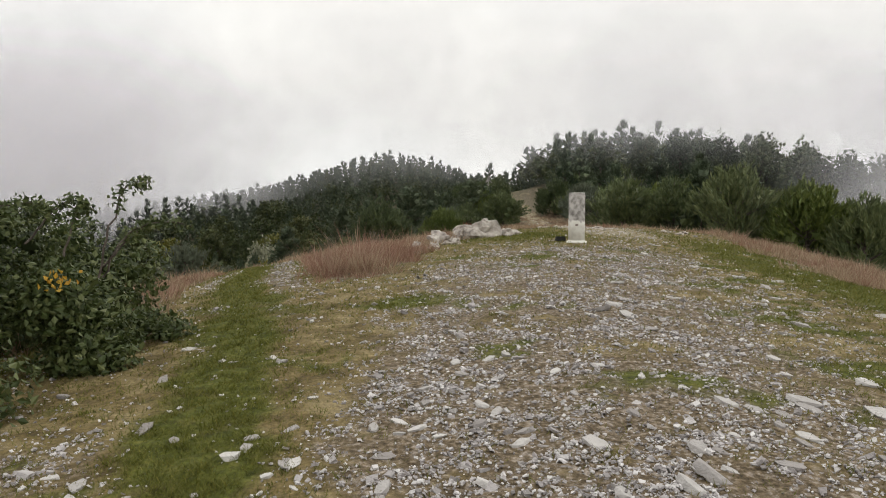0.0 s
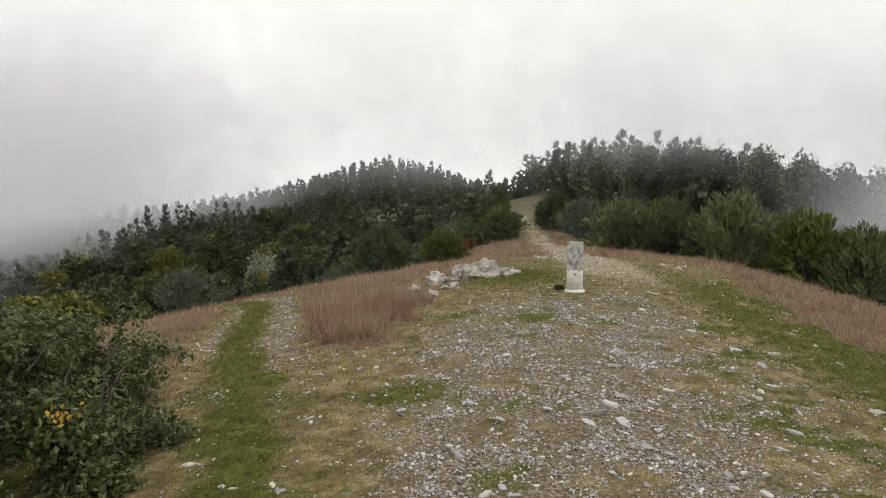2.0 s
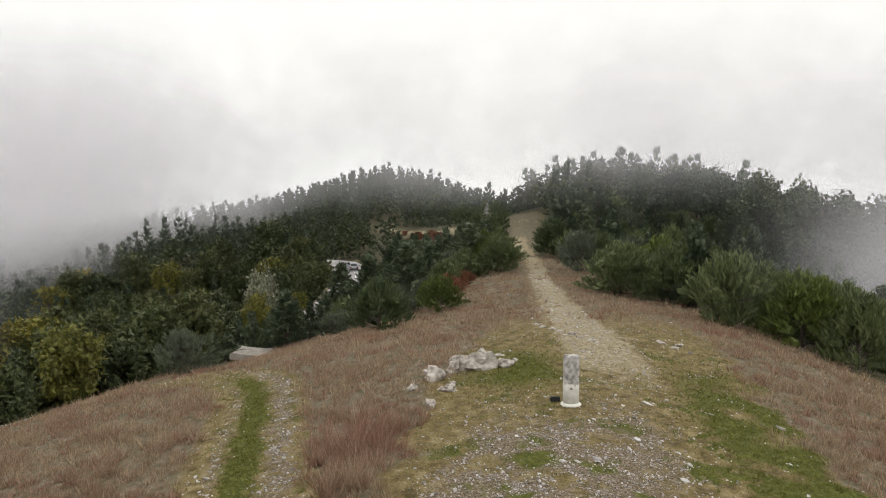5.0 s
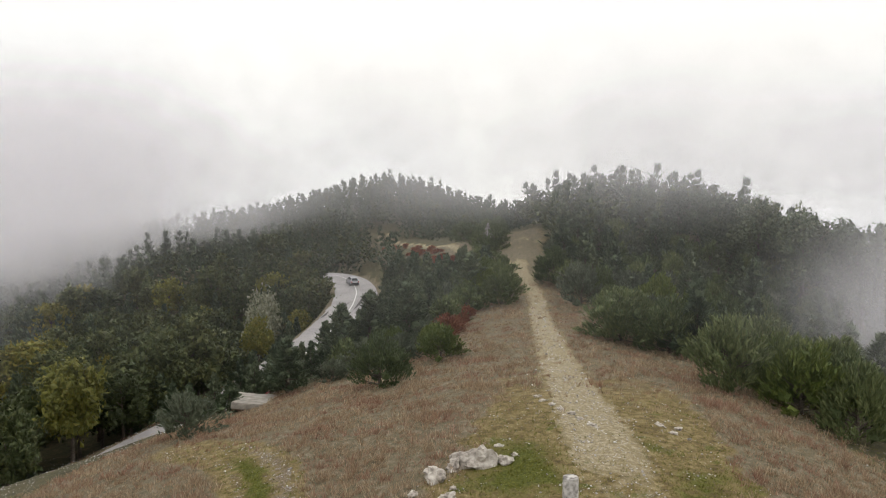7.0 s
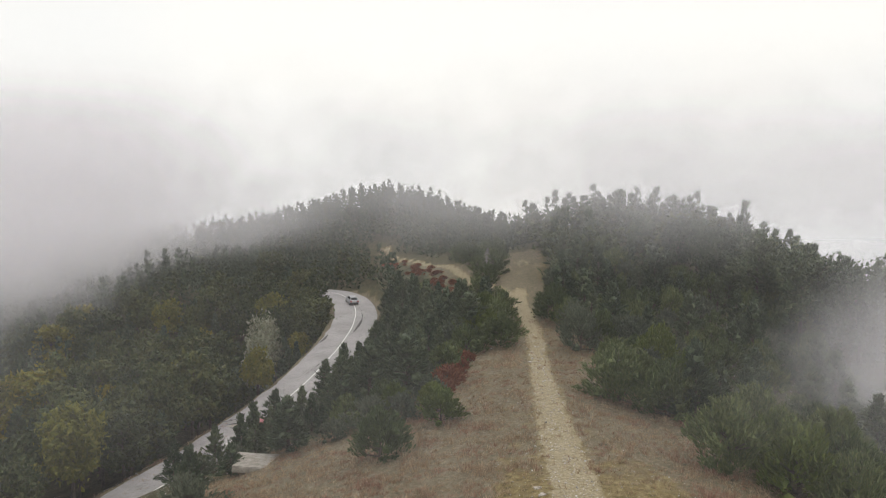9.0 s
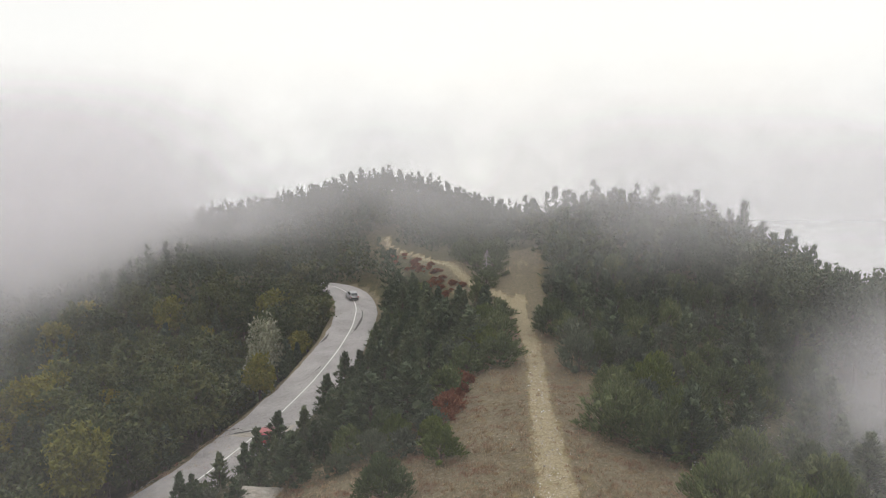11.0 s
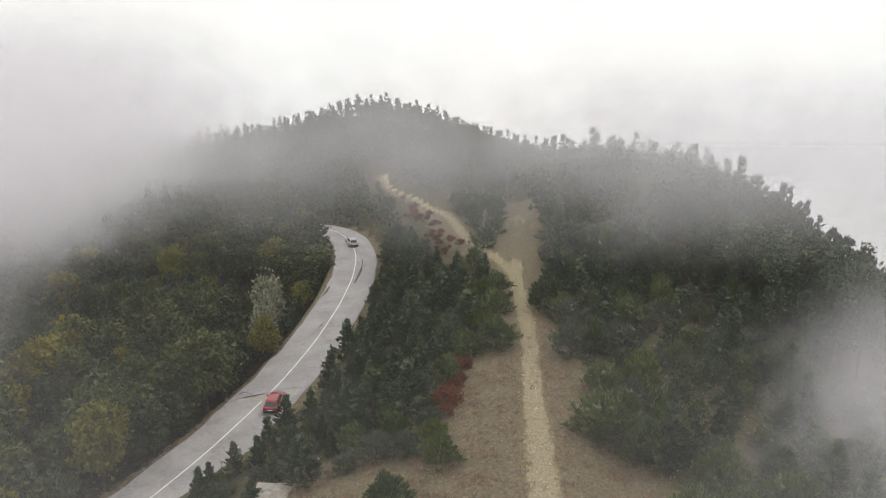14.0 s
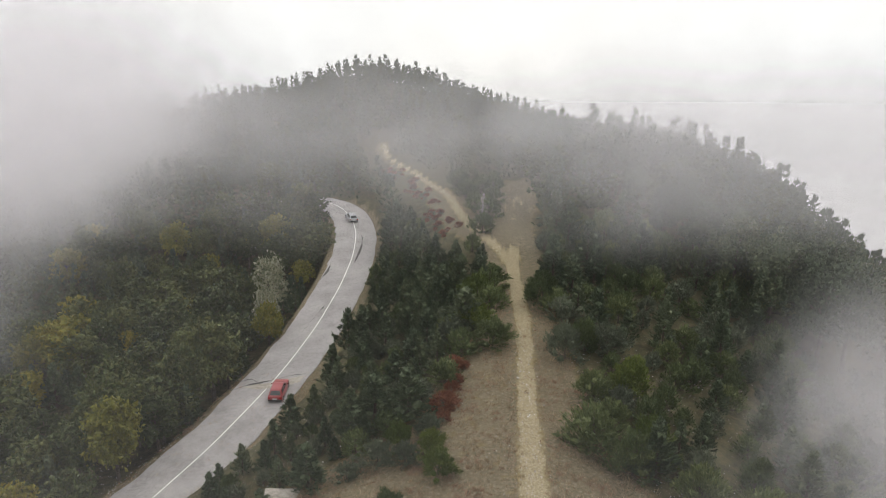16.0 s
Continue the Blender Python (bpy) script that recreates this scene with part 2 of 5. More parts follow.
def wood_right(y):
    return np.interp(y, [14, 22, 29, 38, 48, 56, 68, 80, 96, 104, 118, 122, 170], [15, 15, 15.0, 13.5, 11.8, 11.5, 11.0, 12.0, 12.5, 14.5, 15.0, 5, -8])


def zones(x, y):
    """How far the ground is gravel, moss-green turf, dry tall grass, track, wood floor."""
    n1, n2, n3 = waves(x, y, 2.2, 5), waves(x, y, 0.7, 6), waves(x, y, 6.5, 7)
    right_edge = 4.2 + 0.10 * y + 0.6 * n1
    left_edge = np.interp(y, [0, 4, 8, 12, 18], [-0.5, -0.7, -0.6, -0.3, 1.6]) + 0.5 * n1
    gravel = ramp(x, left_edge - 0.5, left_edge + 0.6) * (1 - ramp(x, right_edge - 0.9, right_edge + 0.9)) * (1 - ramp(y, 14.5 + n3, 18.5 + n3))
    gravel = gravel * np.clip(0.78 + 0.42 * n1 + 0.36 * n2 + 0.25 * np.exp(-((x - 0.2) / 1.3) ** 2 - ((y - 4.0) / 1.8) ** 2), 0.05, 1)
    mossy = ramp(x, 0.8 + 0.20 * y, 2.6 + 0.20 * y) * (1 - ramp(y, 16, 20))
    gravel = gravel * (1 - 0.45 * mossy)
    gravel = np.maximum(gravel, 0.55 * ramp(n1 + 0.6 * n2, 0.35, 0.95) * (1 - ramp(y, 26, 34)) * (1 - ramp(np.abs(x - 3), 6, 9)))
    gravel = np.maximum(gravel, 0.75 * np.exp(-((x + 2.6) / 0.8) ** 2 - ((y - 3.9) / 0.5) ** 2))
    gravel = np.maximum(gravel, np.clip(0.40 + 0.4 * n1 + 0.25 * n2, 0, 0.8) * np.exp(-((x - np.interp(y, TRACK_LINE[:, 1], TRACK_LINE[:, 0]) + 3.0) / 2.2) ** 2) * ramp(y, 30, 38) * (1 - ramp(y, 62, 70)))
    ds, _, sd = near_line(x, y, SIDE_LINE)
    strip = (1 - ramp(ds + 0.18 * n2 + 0.26 * n1, 0.15, 0.72)) * np.clip(0.92 + 0.35 * n2 + 0.2 * n3, 0.3, 1)
    wheel = np.exp(-((ds * sd - 0.80 + 0.15 * n1) / 0.40) ** 2) * np.clip(0.7 + 0.6 * n2, 0.1, 1) * ramp(y, 9.5, 12) * (1 - ramp(y, 24, 30)) + 0.5 * np.exp(-((ds * sd + 0.55) / 0.22) ** 2) * ramp(y, 11, 14)
    gravel = np.maximum(gravel * (1 - strip), np.clip(wheel, 0, 0.85))
    green = strip * (1 - ramp(y, 23, 27)) * np.clip(1 - wheel, 0, 1)
    green = np.maximum(green, np.exp(-((x + 0.55) / 0.55) ** 2 - ((y - 8.6) / 0.42) ** 2) * 1.1)
    green = np.maximum(green, np.exp(-((x - 1.85) / 0.55) ** 2 - ((y - 13.3) / 0.5) ** 2) * 1.1)
    green = np.maximum(green, np.exp(-((x - 2.3) / 1.6) ** 2 - ((y - 20.5) / 2.6) ** 2) * np.clip(0.9 + 0.3 * n1, 0, 1))
    green = np.maximum(green, ramp(x, right_edge - 0.2, right_edge + 1.0) * (1 - ramp(y, 17, 24)) * np.clip(0.75 + 0.5 * n1, 0, 1))
    green = np.maximum(green, 0.6 * ramp(n1 - 0.4 * n3 + 0.5 * n2, 0.3, 0.9) * (1 - ramp(y, 24, 34)))
    green = np.maximum(green, 0.85 * mossy * ramp(n1 + 0.7 * n2, -0.1, 0.6))
    green = np.clip(green, 0, 1)
    dt, _, _ = near_line(x, y, TRACK_LINE)
    df, _, _ = near_line(x, y, FAR_LINE)
    width = np.interp(y, [14, 22, 30, 45, 60, 72, 82, 100], [1.3, 1.35, 1.15, 0.95, 0.85, 0.85, 0.9, 1.2])
    track = (1 - ramp(dt + 0.25 * n2, width * 0.55, width * 1.35)) * ramp(y, 15, 24) * np.clip(0.86 + 0.25 * n1 + 0.2 * n2, 0.3, 1)
    track = np.maximum(track, (1 - ramp(df + 0.2 * n2, 0.35, 1.1)) * 0.75)
    track = track * (1 - 0.75 * ramp(y, 84, 92) * (df > 2)) 
    track = np.maximum(track, (0.10 + 0.60 * ramp(n1 + n2, 0.1, 0.9)) * np.exp(-((x - 12.5) / 4.0) ** 2 - ((y - 104) / 8) ** 2))
    dry_l = ramp(ds * sd, 1.15 + 0.2 * n2, 1.8 + 0.3 * n2) * ramp(y, 10.8 + 0.4 * n2, 12.2 + 0.4 * n2) * (1 - ramp(x, np.interp(y, [11, 13, 16, 19, 22, 30, 45, 60], [-1.6, -0.9, -0.6, -0.4, 0.6, 2.6, 4.2, 5.5]) + 0.4 * n1 - 0.5, np.interp(y, [11, 13, 16, 19, 22, 30, 45, 60], [-1.6, -0.9, -0.6, -0.4, 0.6, 2.6, 4.2, 5.5]) + 0.4 * n1 + 0.6))
    edge_r = np.interp(y, [0, 10, 16, 22, 29, 38, 48, 60, 75], [8.5, 8.4, 8.3, 9.6, 10.2, 8.4, 8.4, 9.6, 10.5])
    dry_r = ramp(x, edge_r + 0.5 * n1 - 0.5, edge_r + 0.5 * n1 + 0.7)
    dry_ll = ramp(-ds * sd, 0.9, 1.6) * ramp(y, 7, 10)
    dry = np.clip(np.maximum(np.maximum(np.maximum(dry_l, dry_r), dry_ll), ramp(y, 80, 90)), 0, 1)
    dry = np.maximum(dry, ramp(y, 24, 36) * np.clip(0.80 + 0.35 * n1, 0, 1)) * (1 - track)
    dr, _, side = near_line(x, y, ROAD_COARSE)
    verge = (1 - ramp(dr + 0.5 * n2, 4.2, 5.4))
    wood = np.maximum(ramp(wood_left(y) - x, -0.5, 2.5), ramp(x - wood_right(y), -0.5, 2.5)) * ramp(y, -10, 16) * (1 - verge) * (1 - track)
    wood = np.maximum(wood, ramp(y, 112, 125) * (1 - track) * (1 - verge))
    _, _, fs = near_line(x, y, FAR_LINE)
    bracken = (1 - ramp(df + 0.8 * n1, np.where(fs < 0, 1.2, 0.7), np.where(fs < 0, 3.6, 1.6))) * ramp(y, 92, 100) * np.clip(0.75 + 0.5 * n3, 0.2, 1)
    wood = np.maximum(wood, ramp(np.abs(x), 26, 34) * (1 - verge)) * (1 - bracken)
    dry = np.maximum(dry, bracken * (1 - track))
    dry = dry * (1 - wood)
    gravel = np.maximum(gravel * (1 - wood) * (1 - dry * 0.9), verge * 0.9)
    return gravel, green * (1 - wood) * (1 - dry), dry, track, wood


def ground_material():
    m = bpy.data.materials.new("hill_ground")
    m.use_nodes = True
    n, l = m.node_tree.nodes, m.node_tree.links
    b = n["Principled BSDF"]
    b.inputs["Roughness"].default_value = 0.92
    b.inputs["Specular IOR Level"].default_value = 0.2
    geo = n.new("ShaderNodeNewGeometry")

    def noise_ramp(scale, colours, detail=8.0):
        t = n.new("ShaderNodeTexNoise")
        t.inputs["Scale"].default_value, t.inputs["Detail"].default_value = scale, detail
        t.inputs["Roughness"].default_value = 0.65
        l.new(geo.outputs["Position"], t.inputs["Vector"])
        r = n.new("ShaderNodeValToRGB")
        while len(r.color_ramp.elements) < len(colours):
            r.color_ramp.elements.new(0.5)
        for i, c in enumerate(colours):
            r.color_ramp.elements[i].position = 0.30 + 0.40 * i / (len(colours) - 1)
            r.color_ramp.elements[i].color = (*c, 1)
        l.new(t.outputs["Fac"], r.inputs["Fac"])
        return r.outputs["Color"], t.outputs["Fac"]

    def layer(below, above, name, noise_scale):
        a = n.new("ShaderNodeAttribute")
        a.attribute_name = name
        t = n.new("ShaderNodeTexNoise")
        t.inputs["Scale"].default_value, t.inputs["Detail"].default_value = noise_scale, 6.0
        l.new(geo.outputs["Position"], t.inputs["Vector"])
        mr = n.new("ShaderNodeMath")
        mr.operation = "ADD"
        l.new(a.outputs["Fac"], mr.inputs[0])
        l.new(t.outputs["Fac"], mr.inputs[1])
        mp = n.new("ShaderNodeMapRange")
        mp.inputs["From Min"].default_value, mp.inputs["From Max"].default_value = 0.82, 1.18
        l.new(mr.outputs["Value"], mp.inputs["Value"])
        x = n.new("ShaderNodeMix")
        x.data_type = "RGBA"
        l.new(mp.outputs["Result"], x.inputs["Factor"])
        l.new(below, x.inputs["A"])
        l.new(above, x.inputs["B"])
        return x.outputs["Result"]

    soil, _ = noise_ramp(3.0, [(0.055, 0.040, 0.016), (0.150, 0.112, 0.046), (0.27, 0.215, 0.115)])
    gravel, gfac = noise_ramp(22.0, [(0.028, 0.020, 0.011), (0.135, 0.100, 0.060), (0.36, 0.31, 0.265)])
    green, _ = noise_ramp(9.0, [(0.030, 0.036, 0.006), (0.072, 0.080, 0.011), (0.135, 0.125, 0.030)])
    dry, _ = noise_ramp(4.0, [(0.066, 0.050, 0.032), (0.105, 0.090, 0.053), (0.155, 0.125, 0.084), (0.25, 0.21, 0.155)])
    track, _ = noise_ramp(7.0, [(0.16, 0.13, 0.08), (0.25, 0.205, 0.125), (0.38, 0.335, 0.25)])
    wood, _ = noise_ramp(1.2, [(0.035, 0.03, 0.02), (0.065, 0.06, 0.03), (0.11, 0.085, 0.05)])
    c = layer(soil, gravel, "gravel", 5.0)
    c = layer(c, green, "green", 3.0)
    c = layer(c, dry, "dry", 2.0)
    c = layer(c, track, "track", 2.5)
    c = layer(c, wood, "wood", 0.7)
    grain = n.new("ShaderNodeTexNoise")
    grain.inputs["Scale"].default_value, grain.inputs["Detail"].default_value, grain.inputs["Roughness"].default_value = 26.0, 10.0, 0.75
    l.new(geo.outputs["Position"], grain.inputs["Vector"])
    gm = n.new("ShaderNodeMapRange")
    gm.inputs["From Min"].default_value, gm.inputs["From Max"].default_value = 0.32, 0.68
    gm.inputs["To Min"].default_value, gm.inputs["To Max"].default_value = 0.45, 1.6
    l.new(grain.outputs["Fac"], gm.inputs["Value"])
    gx = n.new("ShaderNodeVectorMath")
    gx.operation = "SCALE"
    l.new(c, gx.inputs[0])
    l.new(gm.outputs["Result"], gx.inputs["Scale"])
    l.new(gx.outputs["Vector"], b.inputs["Base Color"])
    nb = n.new("ShaderNodeTexNoise")
    nb.inputs["Scale"].default_value, nb.inputs["Detail"].default_value = 14.0, 9.0
    l.new(geo.outputs["Position"], nb.inputs["Vector"])
    bp = n.new("ShaderNodeBump")
    bp.inputs["Strength"].default_value, bp.inputs["Distance"].default_value = 0.9, 0.05
    l.new(nb.outputs["Fac"], bp.inputs["Height"])
    l.new(bp.outputs["Normal"], b.inputs["Normal"])
    return m


def axis(a, b, fine, grow_low, grow_high, low, high):
    """Coordinates, fine from a to b and ever coarser outwards."""
    mid = list(np.arange(a, b + fine / 2, fine))
    s, up = fine, []
    v = mid[-1]
    while v < high:
        s *= grow_high
        v += s
        up.append(v)
    s, down = fine, []
    v = a
    while v > low:
        s *= grow_low
        v -= s
        down.append(v)
    return np.array(down[::-1] + mid + up)


def relief(x, y):
    near = 1 - ramp(np.hypot(x - 2, y - 10), 14, 30)
    return near * (0.022 * waves(x, y, 0.9, 21) + 0.012 * waves(x, y, 0.35, 22))


def mesh_from(name, verts, faces, material=None, smooth=False):
    me = bpy.data.meshes.new(name)
    verts, faces = np.asarray(verts, dtype=np.float32), np.asarray(faces, dtype=np.int32)
    k = faces.shape[1]
    me.vertices.add(len(verts))
    me.vertices.foreach_set("co", verts.ravel())
    me.loops.add(faces.size)
    me.loops.foreach_set("vertex_index", faces.ravel())
    me.polygons.add(len(faces))
    me.polygons.foreach_set("loop_start", np.arange(0, faces.size, k, dtype=np.int32))
    me.polygons.foreach_set("use_smooth", np.full(len(faces), smooth))
    me.update(calc_edges=True)
    if material:
        me.materials.append(material)
    return me


def build_ground():
    xs = axis(-4.5, 8.0, 0.14, 1.06, 1.06, -2600, 2600)
    ys = axis(2.5, 20.0, 0.14, 1.16, 1.034, -1500, 3200)
    X, Y = np.meshgrid(xs, ys)
    x, y = X.ravel(), Y.ravel()
    z = height(x, y) + relief(x, y)
    nx, ny = len(xs), len(ys)
    i = (np.arange(ny - 1)[:, None] * nx + np.arange(nx - 1)[None]).ravel()
    me = mesh_from("ground", np.stack([x, y, z], 1), np.stack([i, i + 1, i + nx + 1, i + nx], 1), ground_material(), True)
    for name, values in zip(("gravel", "green", "dry", "track", "wood"), zones(x, y)):
        me.attributes.new(name, "FLOAT", "POINT").data.foreach_set("value", values.astype(np.float32))
    tagged(new("ground", me), "stony hilltop ridge with gravel, moss and dry grass", "ground", kind="structure")


build_ground()


def surface(x, y):
    return height(x, y) + relief(np.asarray(x, float), np.asarray(y, float))


# ---- road on the left flank ----
def ribbon(line, offsets, lift, material, name, skirt=0.0):
    """A strip along a line between two sideways offsets, laid lift above it, with a skirt of that depth."""
    p = np.asarray(line)
    d = np.gradient(p[:, :2], axis=0)
    d /= np.linalg.norm(d, axis=1)[:, None]
    side = np.stack([d[:, 1], -d[:, 0]], 1)
    cols = []
    for o, dz in offsets:
        q = p[:, :2] + side * np.asarray(o).reshape(-1, 1)
        cols.append(np.column_stack([q, p[:, 2] + lift + dz]))
    v = np.stack(cols, 1)
    n, k = v.shape[:2]
    i = (np.arange(n - 1)[:, None] * k + np.arange(k - 1)[None]).ravel()
    return mesh_from(name, v.reshape(-1, 3), np.stack([i, i + 1, i + k + 1, i + k], 1), material)


def build_road():
    s = np.arange(len(ROAD_LINE))
    ragged = 0.22 * waves(s * 1.0, s * 0.0, 9, 31) + 0.12 * waves(s * 1.0, s * 0.0, 3, 32)
    left, right = -3.75 + ragged, 3.6 + 0.12 * waves(s * 1.0, s * 0.0, 6, 33)
    zero = np.zeros(len(s))
    me = ribbon(ROAD_LINE, [(left - 0.05, -0.25), (left, 0.0), (zero - 1.8, 0.03), (zero, 0.05), (zero + 1.8, 0.03), (right, 0.0), (right + 0.05, -0.25)], 0.03, M_ASPHALT, "road")
    road = tagged(new("road", me), "grey weathered two-lane asphalt mountain road", "road", kind="structure")
    line = smooth_line(ROAD, 1.0)
    run = line[(line[:, 1] > 20) & (line[:, 1] < 145)]
    part_ob = new("centre_line", ribbon(run, [(np.full(len(run), -0.17), 0.0), (np.full(len(run), -0.03), 0.0)], 0.086, M_PAINT, "centre_line"))
    part_ob.parent = road
    return road


road = build_road()

# ---- plants ----
def part(name, me, parent, label=""):
    ob = new(name, me)
    ob.parent = parent
    if label:
        ob["label"] = label
    return ob


def tube(points, radii, sides=6):
    """Verts and quads of a tapered limb along points."""
    p = np.asarray(points, float)
    d = np.gradient(p, axis=0)
    d /= np.linalg.norm(d, axis=1)[:, None] + 1e-9
    ref = np.where(np.abs(d[:, 2:3]) > 0.9, np.array([[1.0, 0, 0]]), np.array([[0, 0, 1.0]]))
    a = np.cross(d, ref)
    a /= np.linalg.norm(a, axis=1)[:, None]
    b = np.cross(d, a)
    th = np.arange(sides) * 2 * np.pi / sides
    v = p[:, None] + np.asarray(radii)[:, None, None] * (a[:, None] * np.cos(th)[None, :, None] + b[:, None] * np.sin(th)[None, :, None])
    i = np.arange(len(p) - 1)[:, None] * sides
    j = np.arange(sides)[None]
    f = np.stack([i + j, i + (j + 1) % sides, i + sides + (j + 1) % sides, i + sides + j], -1).reshape(-1, 4)
    return v.reshape(-1, 3), f


def join(pieces):
    vs, fs, o = [], [], 0
    for v, f in pieces:
        vs.append(v)
        fs.append(f + o)
        o += len(v)
    return np.concatenate(vs), np.concatenate(fs)


def leaves(pos, axis_dir, length, width, rng, fold=0.25, facing=None):
    """Pointed, slightly folded leaves or sprays, four corners each."""
    n = len(pos)
    d = axis_dir / (np.linalg.norm(axis_dir, axis=1)[:, None] + 1e-9)
    s = np.cross(d, rng.normal(size=(n, 3))) if facing is None else np.cross(facing + rng.normal(size=(n, 3)) * 0.55, d)
    s /= np.linalg.norm(s, axis=1)[:, None] + 1e-9
    up = np.cross(s, d)
    L, W = np.asarray(length).reshape(-1, 1), np.asarray(width).reshape(-1, 1)
    base = pos - d * L * 0.4
    mid = pos + d * L * rng.uniform(-0.05, 0.2, (n, 1))
    v = np.stack([base, mid + s * W * 0.5 + up * W * fold, pos + d * L * 0.6, mid - s * W * 0.5 + up * W * fold], 1)
    return v.reshape(-1, 3), np.arange(4 * n).reshape(-1, 4)


def blob(c, r, rng):
    """A rough inner mass of twigs that closes a clump."""
    th = np.arange(5) * 2 * np.pi / 5
    v = [c + [0, 0, r * 0.8]]
    for zz, rr in ((0.35, 0.75), (-0.35, 0.75)):
        for t in th:
            v.append(c + np.array([math.cos(t + zz) * rr, math.sin(t + zz) * rr, zz]) * r * rng.uniform(0.7, 1.1))
    v.append(c - [0, 0, r * 0.7])
    f = []
    for k in range(5):
        f.append((0, 1 + k, 1 + (k + 1) % 5, 1 + (k + 1) % 5))
        f.append((1 + k, 6 + k, 6 + (k + 1) % 5, 1 + (k + 1) % 5))
        f.append((11, 6 + (k + 1) % 5, 6 + k, 6 + k))
    return np.array(v), np.array(f)


def limbs_for(kind, h, w, rng, dense=1.0):
    """Starts and ends of the boughs that carry the foliage."""
    st, en = [], []
    lump = rng.uniform(0, 6.28, 4)

    def uneven(a, e):
        return 1 + 0.22 * math.sin(2 * a + lump[0]) + 0.14 * math.sin(3 * a + 4 * e + lump[1]) + 0.12 * math.sin(5 * a - 3 * e + lump[2])

    if kind == "juniper":
        for k in range(int(64 * dense)):
            a, e = rng.uniform(0, 6.28), rng.uniform(0.02, 1) ** 0.8
            q = 0.5 * w * math.sqrt(max(0.0, 1 - e ** 1.7)) * uneven(a, e) * rng.uniform(0.72, 1.08)
            z = h * (0.10 + 0.86 * e) * rng.uniform(0.86, 1.04)
            st.append((0.25 * q * math.cos(a), 0.25 * q * math.sin(a), max(0.04 * h, z - 0.5 * h * (0.35 + e * 0.4))))
            en.append((q * math.cos(a), q * math.sin(a), z))
        for k in range(int(9 * dense)):
            a, q = rng.uniform(0, 6.28), 0.34 * w * math.sqrt(rng.uniform())
            z = h * (1.02 - 0.9 * (q / w) - rng.uniform(0, 0.12))
            st.append((q * 0.8 * math.cos(a), q * 0.8 * math.sin(a), z - 0.3 * h))
            en.append((q * math.cos(a), q * math.sin(a), z))
    elif kind == "pine":
        tiers = int(11 * dense ** 0.5)
        for k in range(tiers):
            u = k / (tiers - 1)
            z = h * (0.10 + 0.84 * u)
            reach = 0.5 * w * (1 - 0.92 * u)
            m = max(3, int((8 - 4 * u) * dense))
            a0 = rng.uniform(0, 6.28)
            for j in range(m):
                a = a0 + 6.28 * j / m + rng.uniform(-0.3, 0.3)
                q = reach * rng.uniform(0.65, 1.1) * uneven(a, u)
                st.append((0.1 * q * math.cos(a), 0.1 * q * math.sin(a), z - 0.02 * h))
                en.append((q * math.cos(a), q * math.sin(a), z + 0.28 * q + rng.uniform(-0.02, 0.04) * h))
        st.append((0, 0, 0.86 * h))
        en.append((0, 0, h))
    else:
        for k in range(int(46 * dense)):
            a, e = rng.uniform(0, 6.28), rng.uniform(-0.75, 1.0)
            q = 0.5 * w * math.sqrt(max(0.04, 1 - e * e)) * uneven(a, e) * rng.uniform(0.6, 1.02)
            z = h * (0.60 + 0.36 * e * rng.uniform(0.85, 1.1))
            st.append((0.2 * q * math.cos(a), 0.2 * q * math.sin(a), h * (0.40 + 0.2 * max(0, e))))
            en.append((q * math.cos(a), q * math.sin(a), z))
    return np.array(st), np.array(en)


def crown(kind, h, w, n, size, rng, core=0.5, dense=1.0):
    """Leaf geometry of a crown, with its boughs."""
    st, en = limbs_for(kind, h, w, rng, dense)
    m = len(st)
    pick = rng.randint(0, m, n)
    t = 1 - 0.62 * rng.uniform(size=n) ** 1.4
    d = en[pick] - st[pick]
    d /= np.linalg.norm(d, axis=1)[:, None] + 1e-9
    spread = {"juniper": 0.055, "pine": 0.035}.get(kind, 0.078) * (h + w) * 0.5
    pos = st[pick] + (en - st)[pick] * t[:, None] + rng.normal(size=(n, 3)) * spread * (1.15 - 0.55 * t)[:, None]
    pos[:, 2] = np.maximum(pos[:, 2], 0.03 * h)
    lift = {"juniper": 0.45, "pine": 0.35}.get(kind, 0.1)
    ax = d * (1.0 if lift > 0.2 else 0.4) + rng.normal(size=(n, 3)) * (0.38 if lift > 0.2 else 0.8) + [0, 0, lift]
    ratio = {"juniper": 0.30, "pine": 0.26}.get(kind, 0.70)
    L = size * rng.uniform(0.55, 1.45, n)
    out = pos - (0.75 * st[pick] + 0.25 * en[pick])
    out = out / (np.linalg.norm(out, axis=1)[:, None] + 1e-9) + [0, 0, 0.2]
    pieces = [leaves(pos, ax, L, L * ratio, rng, facing=out)]
    for k in range(0, m, 5):
        c = st[k] * 0.45 + en[k] * 0.55
        pieces.append(blob(c, core * 0.115 * (h + w), rng))
    return join(pieces), st, en


